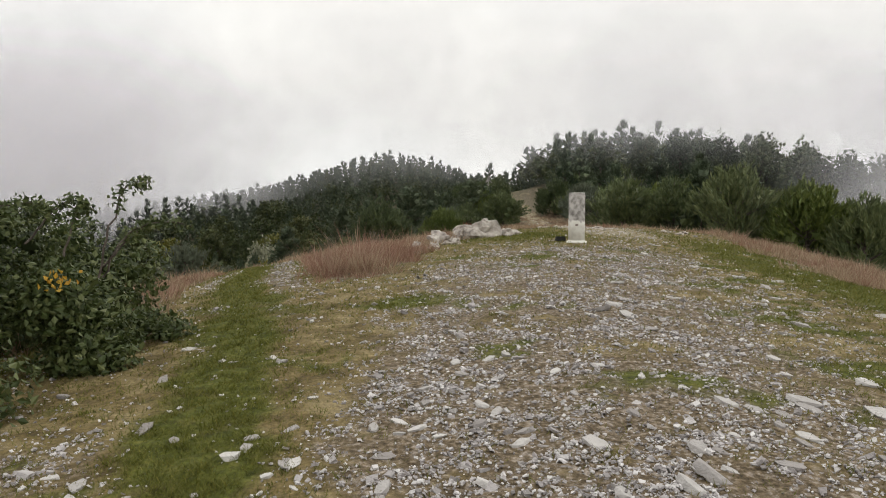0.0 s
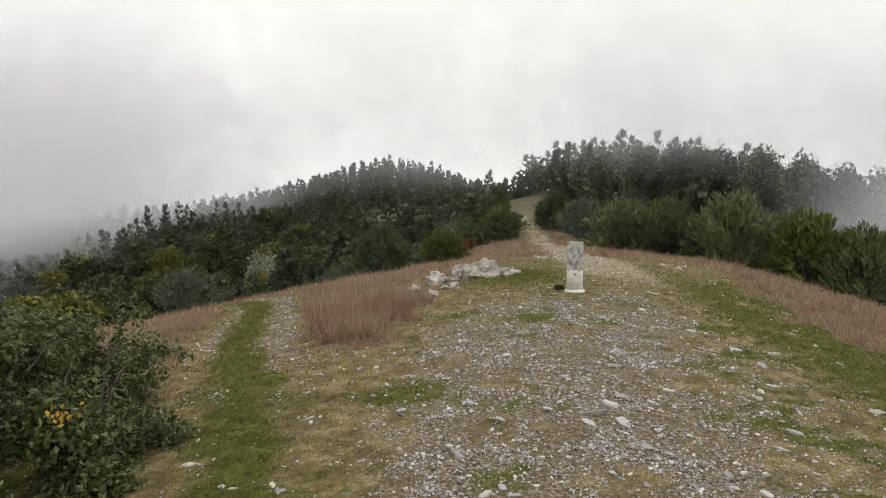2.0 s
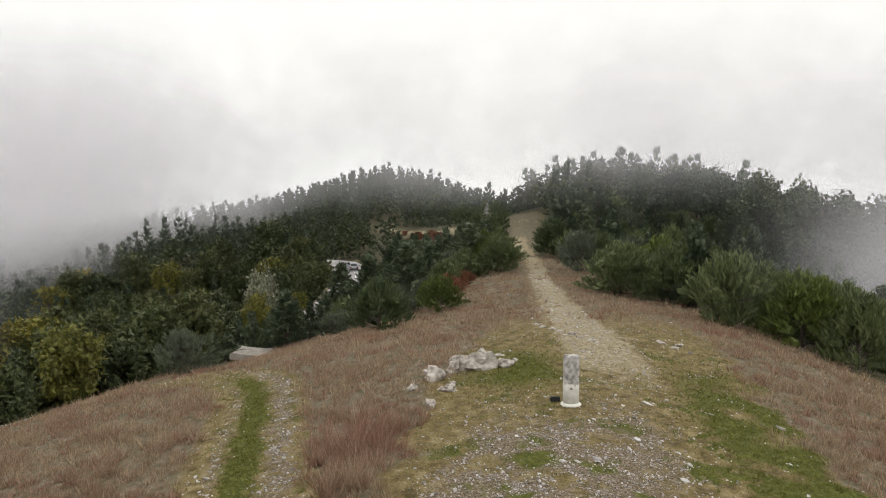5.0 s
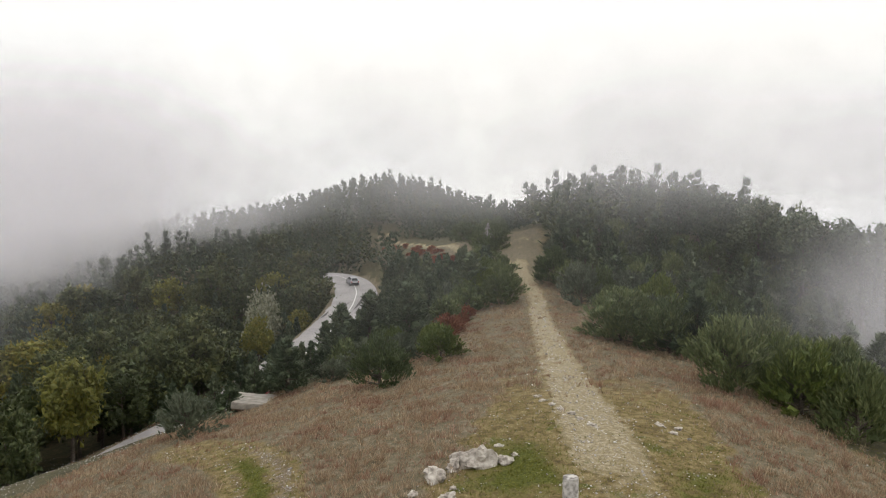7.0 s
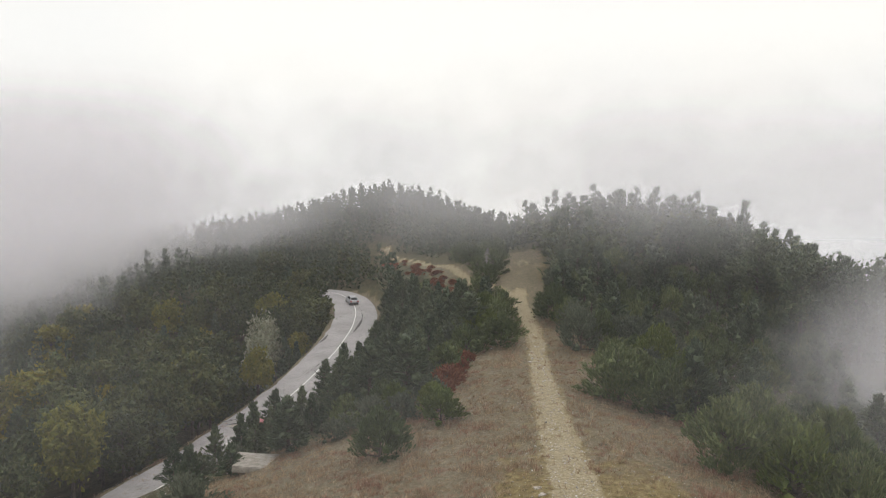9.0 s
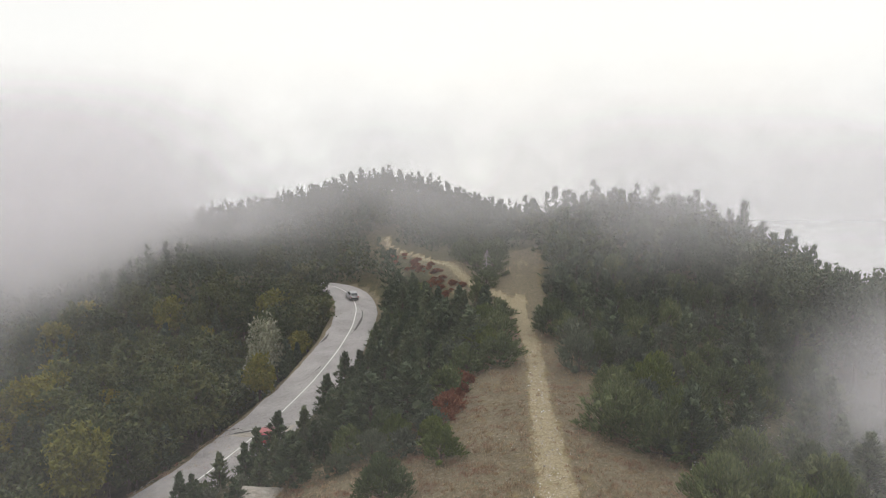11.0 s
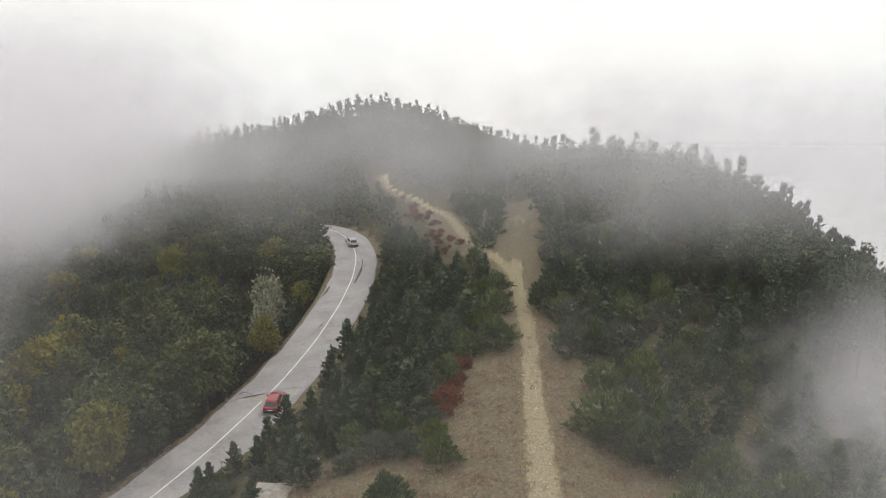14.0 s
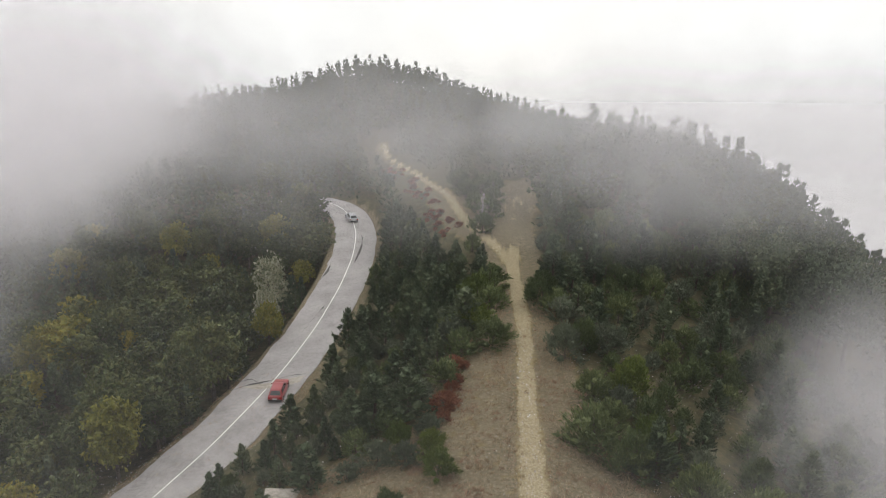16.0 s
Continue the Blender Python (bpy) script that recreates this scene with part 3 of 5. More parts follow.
def build_tree(name, label, category, kind, h, w, n, size, leaf, seed, group="", core=0.5):
    """A tree or shrub at the origin: a tapered, forking trunk and a crown of leaf clumps."""
    rng = np.random.RandomState(seed)
    root = tagged(new(name), label, category, group)
    (v, f), st, en = crown(kind, h, w, n, size, rng, core)
    lean = rng.uniform(-0.02, 0.02, 2) * h
    top = 0.9 * h if kind == "pine" else 0.6 * h
    zs = np.linspace(-0.25, top, 7)
    stem = np.column_stack([lean[0] * (zs / h) ** 2, lean[1] * (zs / h) ** 2, zs])
    base = 0.020 * h + 0.02
    limbs = [tube(stem, base * np.linspace(1.25, 0.25, 7), 7)]
    for k in range(0, len(st), 3):
        z0 = max(0.03 * h, min(st[k][2], top * 0.95))
        s = np.array([np.interp(z0, zs, stem[:, 0]), np.interp(z0, zs, stem[:, 1]), z0])
        mid = (s + en[k]) / 2 + [0, 0, -0.03 * h]
        limbs.append(tube([s, mid, en[k]], [base * 0.4, base * 0.26, base * 0.06], 4))
    part("trunk", mesh_from("trunk", *join(limbs), M_BARK, True), root)
    part("crown", mesh_from("crown", v, f, leaf), root)
    return root


PROTOS = {}


def proto(key, *args, variants=3, **kw):
    PROTOS[key] = [build_tree(*args, seed=100 * len(PROTOS) + k, **kw) for k in range(variants)]


proto("juniper", "juniper_bush", "dense dark green juniper bush on the dry slope", "bush", "juniper", 3.0, 3.3, 4200, 0.25, M_JUNIPER, group="junipers along the ridge")
proto("yellow_juniper", "juniper_bush", "yellow-green juniper bush on the dry slope", "bush", "juniper", 3.2, 3.6, 4200, 0.27, M_JUNIPER_Y, variants=2, group="junipers along the ridge")
proto("pine", "pine_tree", "young dark green pine tree on the slope", "tree", "pine", 5.0, 3.4, 3400, 0.34, M_PINE, group="pines on the slope")
proto("oak", "oak_tree", "green leafy oak tree below the road", "tree", "broad", 7.5, 5.8, 3000, 0.42, M_BROAD, group="woodland trees")
proto("yellow_oak", "oak_tree", "oak tree turning autumn yellow in the woods", "tree", "broad", 7.0, 5.2, 2600, 0.42, M_YELLOW, variants=2, group="woodland trees")
proto("pale_tree", "lichen_tree", "sparse tree pale with lichen beside the road", "tree", "broad", 7.0, 4.2, 1500, 0.34, M_PALE, variants=2, core=0.2)
proto("olive", "shrub", "grey-green leafy shrub in the dry grass", "bush", "juniper", 2.2, 2.6, 2600, 0.2, M_OLIVE, variants=2)
proto("red", "sumac_bush", "low autumn-red sumac bush beside the track", "bush", "juniper", 1.2, 1.8, 1100, 0.2, M_RED, variants=2, group="red sumac bushes")
# lighter builds for the crowded slopes
proto("juniper_far", "juniper_bush", "dense dark green juniper bush among the trees", "bush", "juniper", 3.0, 3.3, 1250, 0.37, M_JUNIPER, variants=4, group="junipers along the ridge")
proto("pine_far", "pine_tree", "young dark green pine tree on the slope", "tree", "pine", 5.0, 3.4, 1350, 0.47, M_PINE, variants=4, group="pines on the slope")
proto("oak_far", "oak_tree", "green leafy oak tree in the hillside woods", "tree", "broad", 7.5, 5.8, 1400, 0.55, M_BROAD, variants=4, group="woodland trees")
proto("yellow_oak_far", "oak_tree", "oak tree turning autumn yellow in the woods", "tree", "broad", 7.0, 5.2, 1300, 0.52, M_YELLOW, variants=2, group="woodland trees")
proto("olive_far", "shrub", "grey-green leafy shrub among the trees", "bush", "juniper", 2.6, 3.0, 1000, 0.33, M_OLIVE, variants=2, group="shrubs on the slope")
proto("red_far", "sumac_bush", "low russet sumac bush beside the far path", "bush", "juniper", 1.2, 1.8, 300, 0.34, M_RED, variants=2, group="red sumac bushes")
proto("tall_pine", "pine_tree", "tall spreading dark pine tree on the hillside", "tree", "broad", 12.0, 8.5, 3600, 0.5, M_PINE, variants=3, group="tall trees on the hillside")
USED = set()
PLACED = []


def plant(key, x, y, h=1.0, wide=1.0, turn=None, variant=None):
    """Sets a plant on the ground, scaled to h times its own height."""
    k = len(USED) % len(PROTOS[key]) if variant is None else variant
    turn = random.uniform(0, 360) if turn is None else turn
    m = pose(x, y, ground_z(x, y) - 0.03, 0, 0, turn) @ Matrix.Diagonal((h * wide, h * wide, h, 1))
    USED.add((key, x, y))
    return copy_thing(PROTOS[key][k], m)


plant("juniper", 11.50, 70.73, 1.26, 1.17)
plant("olive", 11.81, 58.09, 1.69, 0.92)
plant("juniper", 11.36, 43.52, 1.23, 1.16)
plant("juniper", 13.61, 40.80, 1.18, 1.07)
plant("juniper", 13.57, 32.05, 1.22, 0.98)
plant("yellow_juniper", 16.16, 30.62, 1.10, 1.17)
plant("juniper", 17.56, 28.70, 1.13, 0.96)
plant("olive", 16.10, 59.44, 1.51, 1.13)
plant("pine", 15.03, 40.33, 0.97, 1.01)
plant("juniper", 5.33, 61.48, 1.02, 1.33)
plant("pine", 2.78, 65.84, 1.00, 1.60)
plant("yellow_juniper", -0.03, 41.30, 0.69, 1.22)
plant("juniper", -3.22, 35.81, 0.95, 1.08)
plant("pine", -9.76, 43.40, 0.71, 1.60)
plant("pine", -12.78, 41.34, 0.39, 1.60)
plant("pine", -7.20, 49.37, 0.95, 1.20)
plant("pine", -2.47, 50.39, 0.97, 1.45)
plant("pine", -5.37, 51.02, 0.98, 1.33)
plant("red", 1.51, 58.00, 1.12, 1.33)
plant("red", 0.41, 50.76, 1.43, 1.12)
for key, tall, x, y, top, wide in (("pale_tree", 7.0, -23.4, 87.5, -2.4, 0.65), ("yellow_oak", 7.0, -22.6, 84.0, -3.2, 0.8), ("pale_tree", 7.0, -25.6, 98.0, -1.2, 0.8), ("oak", 7.5, -27.2, 74.5, -1.8, 0.95),
                                   ("yellow_oak", 7.0, -31.2, 57.6, -2.8, 0.8), ("oak", 7.5, -29.0, 70.0, -3.0, 0.85), ("oak", 7.5, -30.8, 48.2, -4.6, 0.85), ("oak", 7.5, -33.5, 63.0, -3.4, 0.8)):
    plant(key, x, y, (top - ground_z(x, y)) / tall, wide)
plant("olive", -11.9, 31.8, 1.0, 1.15)
plant("pine", -15.5, 42.0, 0.5, 1.1)
plant("pine", -17.5, 44.5, 0.6, 1.0)
plant("juniper_far", 6.3, 96, 1.1, 1.2)
plant("juniper_far", 7.6, 102, 1.2, 1.1)
plant("juniper_far", 5.6, 106, 1.0, 1.3)
plant("juniper_far", 4.6, 113, 1.2, 1.2)
plant("juniper_far", 8.6, 107, 1.0, 1.1)
plant("juniper_far", 7.0, 112, 1.2, 1.2)
plant("juniper_far", 3.4, 121, 1.2, 1.2)
plant("juniper_far", 9.2, 114, 1.2, 1.1)
plant("oak_far", -23.5, 121, 0.9, 1.0)
plant("oak_far", -25, 126, 1.0, 1.0)
plant("oak_far", -24.5, 131, 1.0, 1.0)
plant("oak_far", -27.5, 134, 1.1, 1.0)
plant("oak_far", -22.2, 113, 0.8, 1.0)
plant("oak_far", -31, 137, 1.1, 1.0)
plant("oak_far", -29, 128, 1.0, 1.0)
plant("oak_far", -35, 139, 1.2, 1.0)
# tall trees on the hillside, set by the height of their tops
for x, y, top, wide in ((42.5, 69.5, 8.7, 0.85), (46.5, 71, 8.4, 0.8), (38.2, 73, 9.8, 0.9), (35.6, 77.6, 11.4, 0.85), (33.0, 83, 12.3, 0.8), (40.5, 78, 9.6, 0.8), (44.5, 76.5, 8.8, 0.8),
                        (37.5, 84, 11.4, 0.75), (30.0, 88, 12.6, 0.75), (48.5, 78, 8.2, 0.8), (34.0, 92, 13.2, 0.75), (28.0, 96, 13.4, 0.7)):
    plant("tall_pine", x, y, (top - ground_z(x, y)) / 12.0, wide)
for k in range(40):
    y = 100 + 52 * random.random()
    x = float(np.interp(y, FAR_LINE[:, 1], FAR_LINE[:, 0])) - 1.4 - 3.6 * random.random()
    plant("red_far", x, y, random.uniform(0.35, 0.8), random.uniform(1.0, 1.5))
# more junipers on both edges of the wood
plant("juniper", 13.2, 46, 1.0, 1.05)
plant("yellow_juniper", 15.5, 43, 1.1, 1.05)
plant("juniper", 13.0, 51, 0.95, 1.05)
plant("olive", 14.8, 49, 1.15, 1.05)
plant("juniper", 17.5, 38, 1.15, 1.05)
plant("yellow_juniper", 16.8, 33.8, 1.0, 1.05)
plant("juniper", 19.5, 33, 1.1, 1.05)
plant("olive", 18.5, 41, 1.2, 1.05)
plant("juniper", 21, 37, 1.2, 1.05)
plant("yellow_juniper", 16.5, 52, 1.2, 1.05)
plant("juniper", 14, 60, 1.1, 1.05)
plant("juniper_far", 0.6, 55.5, 0.9, 1.15)
plant("juniper_far", 2.2, 60.5, 1.0, 1.15)
plant("yellow_juniper", 3.6, 66, 1.1, 1.15)
plant("olive_far", -1.5, 53, 0.9, 1.15)
plant("juniper_far", 5.6, 70.5, 1.1, 1.15)
plant("juniper_far", 6.0, 76, 1.2, 1.15)
plant("yellow_juniper", 4.4, 73, 1.2, 1.15)
plant("olive_far", 1.2, 64, 1.2, 1.15)
plant("juniper_far", -4, 48.5, 0.8, 1.15)
plant("juniper_far", -6.5, 46.6, 0.8, 1.15)
# sumac and shrubs along the ridge's edge
plant("red", 1.2, 53.6, 0.9, 1.0)
plant("red", 1.7, 55.0, 0.8, 1.0)
plant("red", 0.3, 48.6, 0.9, 1.0)
plant("red", 0.9, 51.6, 1.0, 1.0)
plant("red", 0.6, 50.0, 0.8, 1.0)
plant("red", 2.4, 57.5, 0.7, 1.0)
plant("olive", -2.5, 43.4, 0.9, 1.15)
plant("yellow_juniper", -0.6, 44.6, 0.6, 1.15)
plant("olive", -4.6, 44.4, 1.0, 1.15)
plant("olive", -0.8, 46.8, 0.9, 1.15)
plant("yellow_juniper", -3.2, 46.2, 0.7, 1.15)
plant("olive", -6.8, 43.2, 0.7, 1.15)


# scattered woodland, each tree a thing where the camera passes nearest
def scatter_near():
    rng = np.random.RandomState(4)
    placed = PLACED
    placed.extend((x, y) for _, x, y in USED)

    def free(x, y, d):
        return all((x - a) ** 2 + (y - b) ** 2 > d * d for a, b in placed)

    def fill(count, x0, x1, y0, y1, gap, kinds, ok, size=lambda x, y: 1.0):
        made = tries = 0
        while made < count and tries < count * 40:
            tries += 1
            x, y = rng.uniform(x0, x1), rng.uniform(y0, y1)
            if not ok(x, y) or not free(x, y, gap):
                continue
            key = kinds[rng.randint(len(kinds))]
            placed.append((x, y))
            plant(key, x, y, rng.uniform(0.7, 1.2) * size(x, y), rng.uniform(0.85, 1.15), rng.uniform(0, 360), rng.randint(len(PROTOS[key])))
            made += 1

    def road_gap(x, y):
        return near_line(x, y, ROAD_COARSE)[0][0]

    def path_gap(x, y):
        d, _, side = near_line(x, y, FAR_LINE)
        return y < 90 or d[0] > (7.0 if side[0] < 0 else 2.5)

    def left_side(x, y):
        return near_line(x, y, ROAD_COARSE)[2][0] < 0

    fill(135, -19, 8, 44, 122, 1.6, ["pine_far", "pine_far", "juniper_far", "pine_far", "olive_far"], lambda x, y: x < wood_left(y) - 1.0 and path_gap(x, y) and road_gap(x, y) > np.interp(y, [50, 62, 72, 85], [10, 11, 8.5, 5.4]) and not left_side(x, y),
         lambda x, y: float(np.interp(y, [46, 62, 80], [0.55, 0.75, 1.0])))
    fill(185, -66, -18, 24, 126, 2.7, ["oak_far", "pine_far", "pine_far", "yellow_oak_far", "oak_far", "pine_far", "oak_far", "pine_far", "oak_far"], lambda x, y: left_side(x, y) and 5.7 < road_gap(x, y) < 40 and x > -0.72 * (y + 12))
    fill(150, 11, 40, 28, 90, 2.3, ["juniper_far", "pine_far", "juniper_far", "juniper_far", "olive_far", "pine_far"], lambda x, y: wood_right(y) + (4.2 if y < 62 else 1.2) < x < 0.72 * (y + 12),
         lambda x, y: float(np.interp(y, [30, 60, 85], [0.75, 0.95, 1.25])))



scatter_near()


def drop_protos():
    for group_ in PROTOS.values():
        for root in group_:
            for ob in (*root.children_recursive, root):
                bpy.data.objects.remove(ob)


drop_protos()


def far_woods():
    """The woods beyond, too many to tell one from the other."""
    rng = np.random.RandomState(9)
    n = 22000
    y = np.sqrt(rng.uniform(30 ** 2, 265 ** 2, n))
    x = rng.uniform(-0.74, 0.74, n) * (y + 10)
    d, _, _ = near_line(x, y, ROAD_COARSE)
    wood = zones(x, y)[4]
    near = np.array(PLACED)
    df, _, sf = near_line(x, y, FAR_LINE)
    ok = (d > 6.0) & (df > np.where(sf < 0, 8.0, 3.0)) & (wood > 0.7) & ((y > 82) | (x > 22) & (y > 50))
    ok &= rng.uniform(size=n) < np.interp(y, [60, 120, 200, 265], [0.9, 0.8, 0.5, 0.4]) * np.where((x < -0.36 * y) & (y > 140), 0.4, 1)
    spots = np.column_stack([x, y])[ok]
    taken = {}
    keep = []
    for p in spots:
        c = (int(p[0] // 3), int(p[1] // 3))
        if any((p[0] - q[0]) ** 2 + (p[1] - q[1]) ** 2 < 5.8 for i in (-1, 0, 1) for j in (-1, 0, 1) for q in taken.get((c[0] + i, c[1] + j), ())):
            continue
        if p[1] < 135 and ((near - p) ** 2).sum(1).min() < 7:
            continue
        taken.setdefault(c, []).append(p)
        keep.append(p)
    spots = np.array(keep)
    z = height(spots[:, 0], spots[:, 1])
    forms = []
    for kind, h, w, leaf, count in (("broad", 7.6, 5.6, 0.9, 130), ("broad", 7.0, 5.2, 0.85, 125), ("pine", 8.8, 4.6, 1.1, 125), ("pine", 7.8, 4.8, 1.05, 120)):
        forms.append(crown(kind, h, w, count, leaf, rng, 0.5 if kind == "broad" else 0.3, 0.5)[0])
    pieces = {0: [], 1: []}
    for (x, y), g in zip(spots, z):
        k = rng.randint(4) if y < 130 else (2, 3, 2, 3, 0)[rng.randint(5)]
        a, s = rng.uniform(0, 6.28), rng.uniform(0.74, 1.06) * (0.6 if y < 80 and x > 0 else 1) * (0.55 if -8 < x < 15 and y < 150 else 1)
        v, f = forms[k]
        c, q = math.cos(a) * s, math.sin(a) * s
        pieces[k < 2].append((np.column_stack([v[:, 0] * c - v[:, 1] * q + x, v[:, 0] * q + v[:, 1] * c + y, v[:, 2] * s + g - 0.3]), f))
    for k, (name, material, label) in enumerate((("pine_woods", M_PINE, "dark pine woods on the hills in mist"), ("oak_woods", M_BROAD, "dull green oak woods on the hills in mist"))):
        tagged(new(name, mesh_from(name, *join(pieces[k]), material)), label, "woods", kind="stuff")


far_woods()

# ---- survey pillar ----
def build_pillar():
    x, y = 3.24, 16.75
    z = ground_z(x, y)
    root = tagged(new("survey_pillar"), "round whitewashed concrete survey pillar with bare grey top", "pillar")
    root.matrix_world = pose(x, y, z, 0.5, 0, 20)

    def turned(name, profile, material, label=""):
        bm = bmesh.new()
        rings = [[bm.verts.new((r * math.cos(a * math.pi / 24), r * math.sin(a * math.pi / 24), zz)) for a in range(48)] for r, zz in profile]
        for a, b in zip(rings, rings[1:]):
            for k in range(48):
                bm.faces.new((a[k], a[(k + 1) % 48], b[(k + 1) % 48], b[k])).smooth = True
        bm.faces.new(rings[-1])
        bm.faces.new(rings[0][::-1])
        me = bpy.data.meshes.new(name)
        bm.to_mesh(me)
        bm.free()
        me.materials.append(material)
        return part(name, me, root, label)

    turned("plinth", [(0.26, -0.15), (0.255, 0.0), (0.235, 0.03), (0.205, 0.045)], M_WHITEWASH)
    turned("shaft", [(0.198, 0.03), (0.196, 0.5), (0.194, 1.15), (0.192, 1.185), (0.182, 1.2), (0.06, 1.205)], M_PILLAR)
    bm = bmesh.new()
    bmesh.ops.create_cube(bm, size=1, matrix=Matrix.Translation((0, 0, 0)) @ Matrix.Diagonal((0.06, 0.012, 0.03, 1)))
    me = bpy.data.meshes.new("mark_plate")
    bm.to_mesh(me)
    bm.free()
    me.materials.append(M_RUST)
    part("mark_plate", me, root, "small rusty metal plate").matrix_basis = pose(-0.10, -0.172, 0.42, 0, 0, -30)


def pillar_material():
    m = bpy.data.materials.new("pillar_paint")
    m.use_nodes = True
    n, l = m.node_tree.nodes, m.node_tree.links
    b = n["Principled BSDF"]
    b.inputs["Roughness"].default_value = 0.85
    tc = n.new("ShaderNodeTexCoord")
    sep = n.new("ShaderNodeSeparateXYZ")
    l.new(tc.outputs["Object"], sep.inputs["Vector"])
    ns = n.new("ShaderNodeTexNoise")
    ns.inputs["Scale"].default_value, ns.inputs["Detail"].default_value = 9.0, 8.0
    l.new(tc.outputs["Object"], ns.inputs["Vector"])
    add = n.new("ShaderNodeMath")
    add.operation = "MULTIPLY_ADD"
    add.inputs[1].default_value = 0.28
    l.new(ns.outputs["Fac"], add.inputs[0])
    l.new(sep.outputs["Z"], add.inputs[2])
    edge = n.new("ShaderNodeMapRange")
    edge.inputs["From Min"].default_value, edge.inputs["From Max"].default_value = 0.63, 0.66
    l.new(add.outputs["Value"], edge.inputs["Value"])
    r1, r2 = n.new("ShaderNodeValToRGB"), n.new("ShaderNodeValToRGB")
    for r, cs in ((r1, ((0.68, 0.65, 0.58), (0.83, 0.81, 0.75))), (r2, ((0.16, 0.145, 0.13), (0.52, 0.49, 0.46)))):
        r.color_ramp.elements[0].position, r.color_ramp.elements[1].position = 0.36, 0.62
        for k in (0, 1):
            r.color_ramp.elements[k].color = (*cs[k], 1)
        n2 = n.new("ShaderNodeTexNoise")
        n2.inputs["Scale"].default_value, n2.inputs["Detail"].default_value = 7.0, 9.0
        l.new(tc.outputs["Object"], n2.inputs["Vector"])
        l.new(n2.outputs["Fac"], r.inputs["Fac"])
    x = n.new("ShaderNodeMix")
    x.data_type = "RGBA"
    l.new(edge.outputs["Result"], x.inputs["Factor"])
    l.new(r1.outputs["Color"], x.inputs["A"])
    l.new(r2.outputs["Color"], x.inputs["B"])
    l.new(x.outputs["Result"], b.inputs["Base Color"])
    bp = n.new("ShaderNodeBump")
    bp.inputs["Strength"].default_value, bp.inputs["Distance"].default_value = 0.5, 0.01
    l.new(ns.outputs["Fac"], bp.inputs["Height"])
    l.new(bp.outputs["Normal"], b.inputs["Normal"])
    return m


M_WHITEWASH = mat("whitewash", [(0.5, 0.47, 0.41), (0.72, 0.70, 0.63), (0.8, 0.78, 0.72)], 9, 0.85, 0.4, 30)
M_RUST = mat("rust", [(0.06, 0.03, 0.02), (0.13, 0.06, 0.03)], 30, 0.9)
M_PILLAR = pillar_material()
build_pillar()

# ---- loose stone ----
def stone_mesh(rng, flat=0.35, long=1.3):
    """An angular chip of about 1 across: a box with knocked-off corners."""
    bm = bmesh.new()
    for k in range(16):
        a, q = 6.283 * k / 8 + rng.uniform(-0.35, 0.35), rng.uniform(0.32, 0.55)
        bm.verts.new((q * math.cos(a) * long, q * math.sin(a), flat * (0.5 if k < 8 else -0.5) * rng.uniform(0.4, 1.1)))
    hull = bmesh.ops.convex_hull(bm, input=list(bm.verts))
    bmesh.ops.delete(bm, geom=[v for v in bm.verts if not v.link_faces], context="VERTS")
    me = bpy.data.meshes.new("flat_stone")
    bm.to_mesh(me)
    bm.free()
    me.materials.append(M_SLATE)
    return me


M_SLATE = mat("grey_slate", [(0.22, 0.195, 0.18), (0.40, 0.375, 0.355), (0.62, 0.59, 0.56)], 18, 0.8, 0.6, 45, per_object=True)


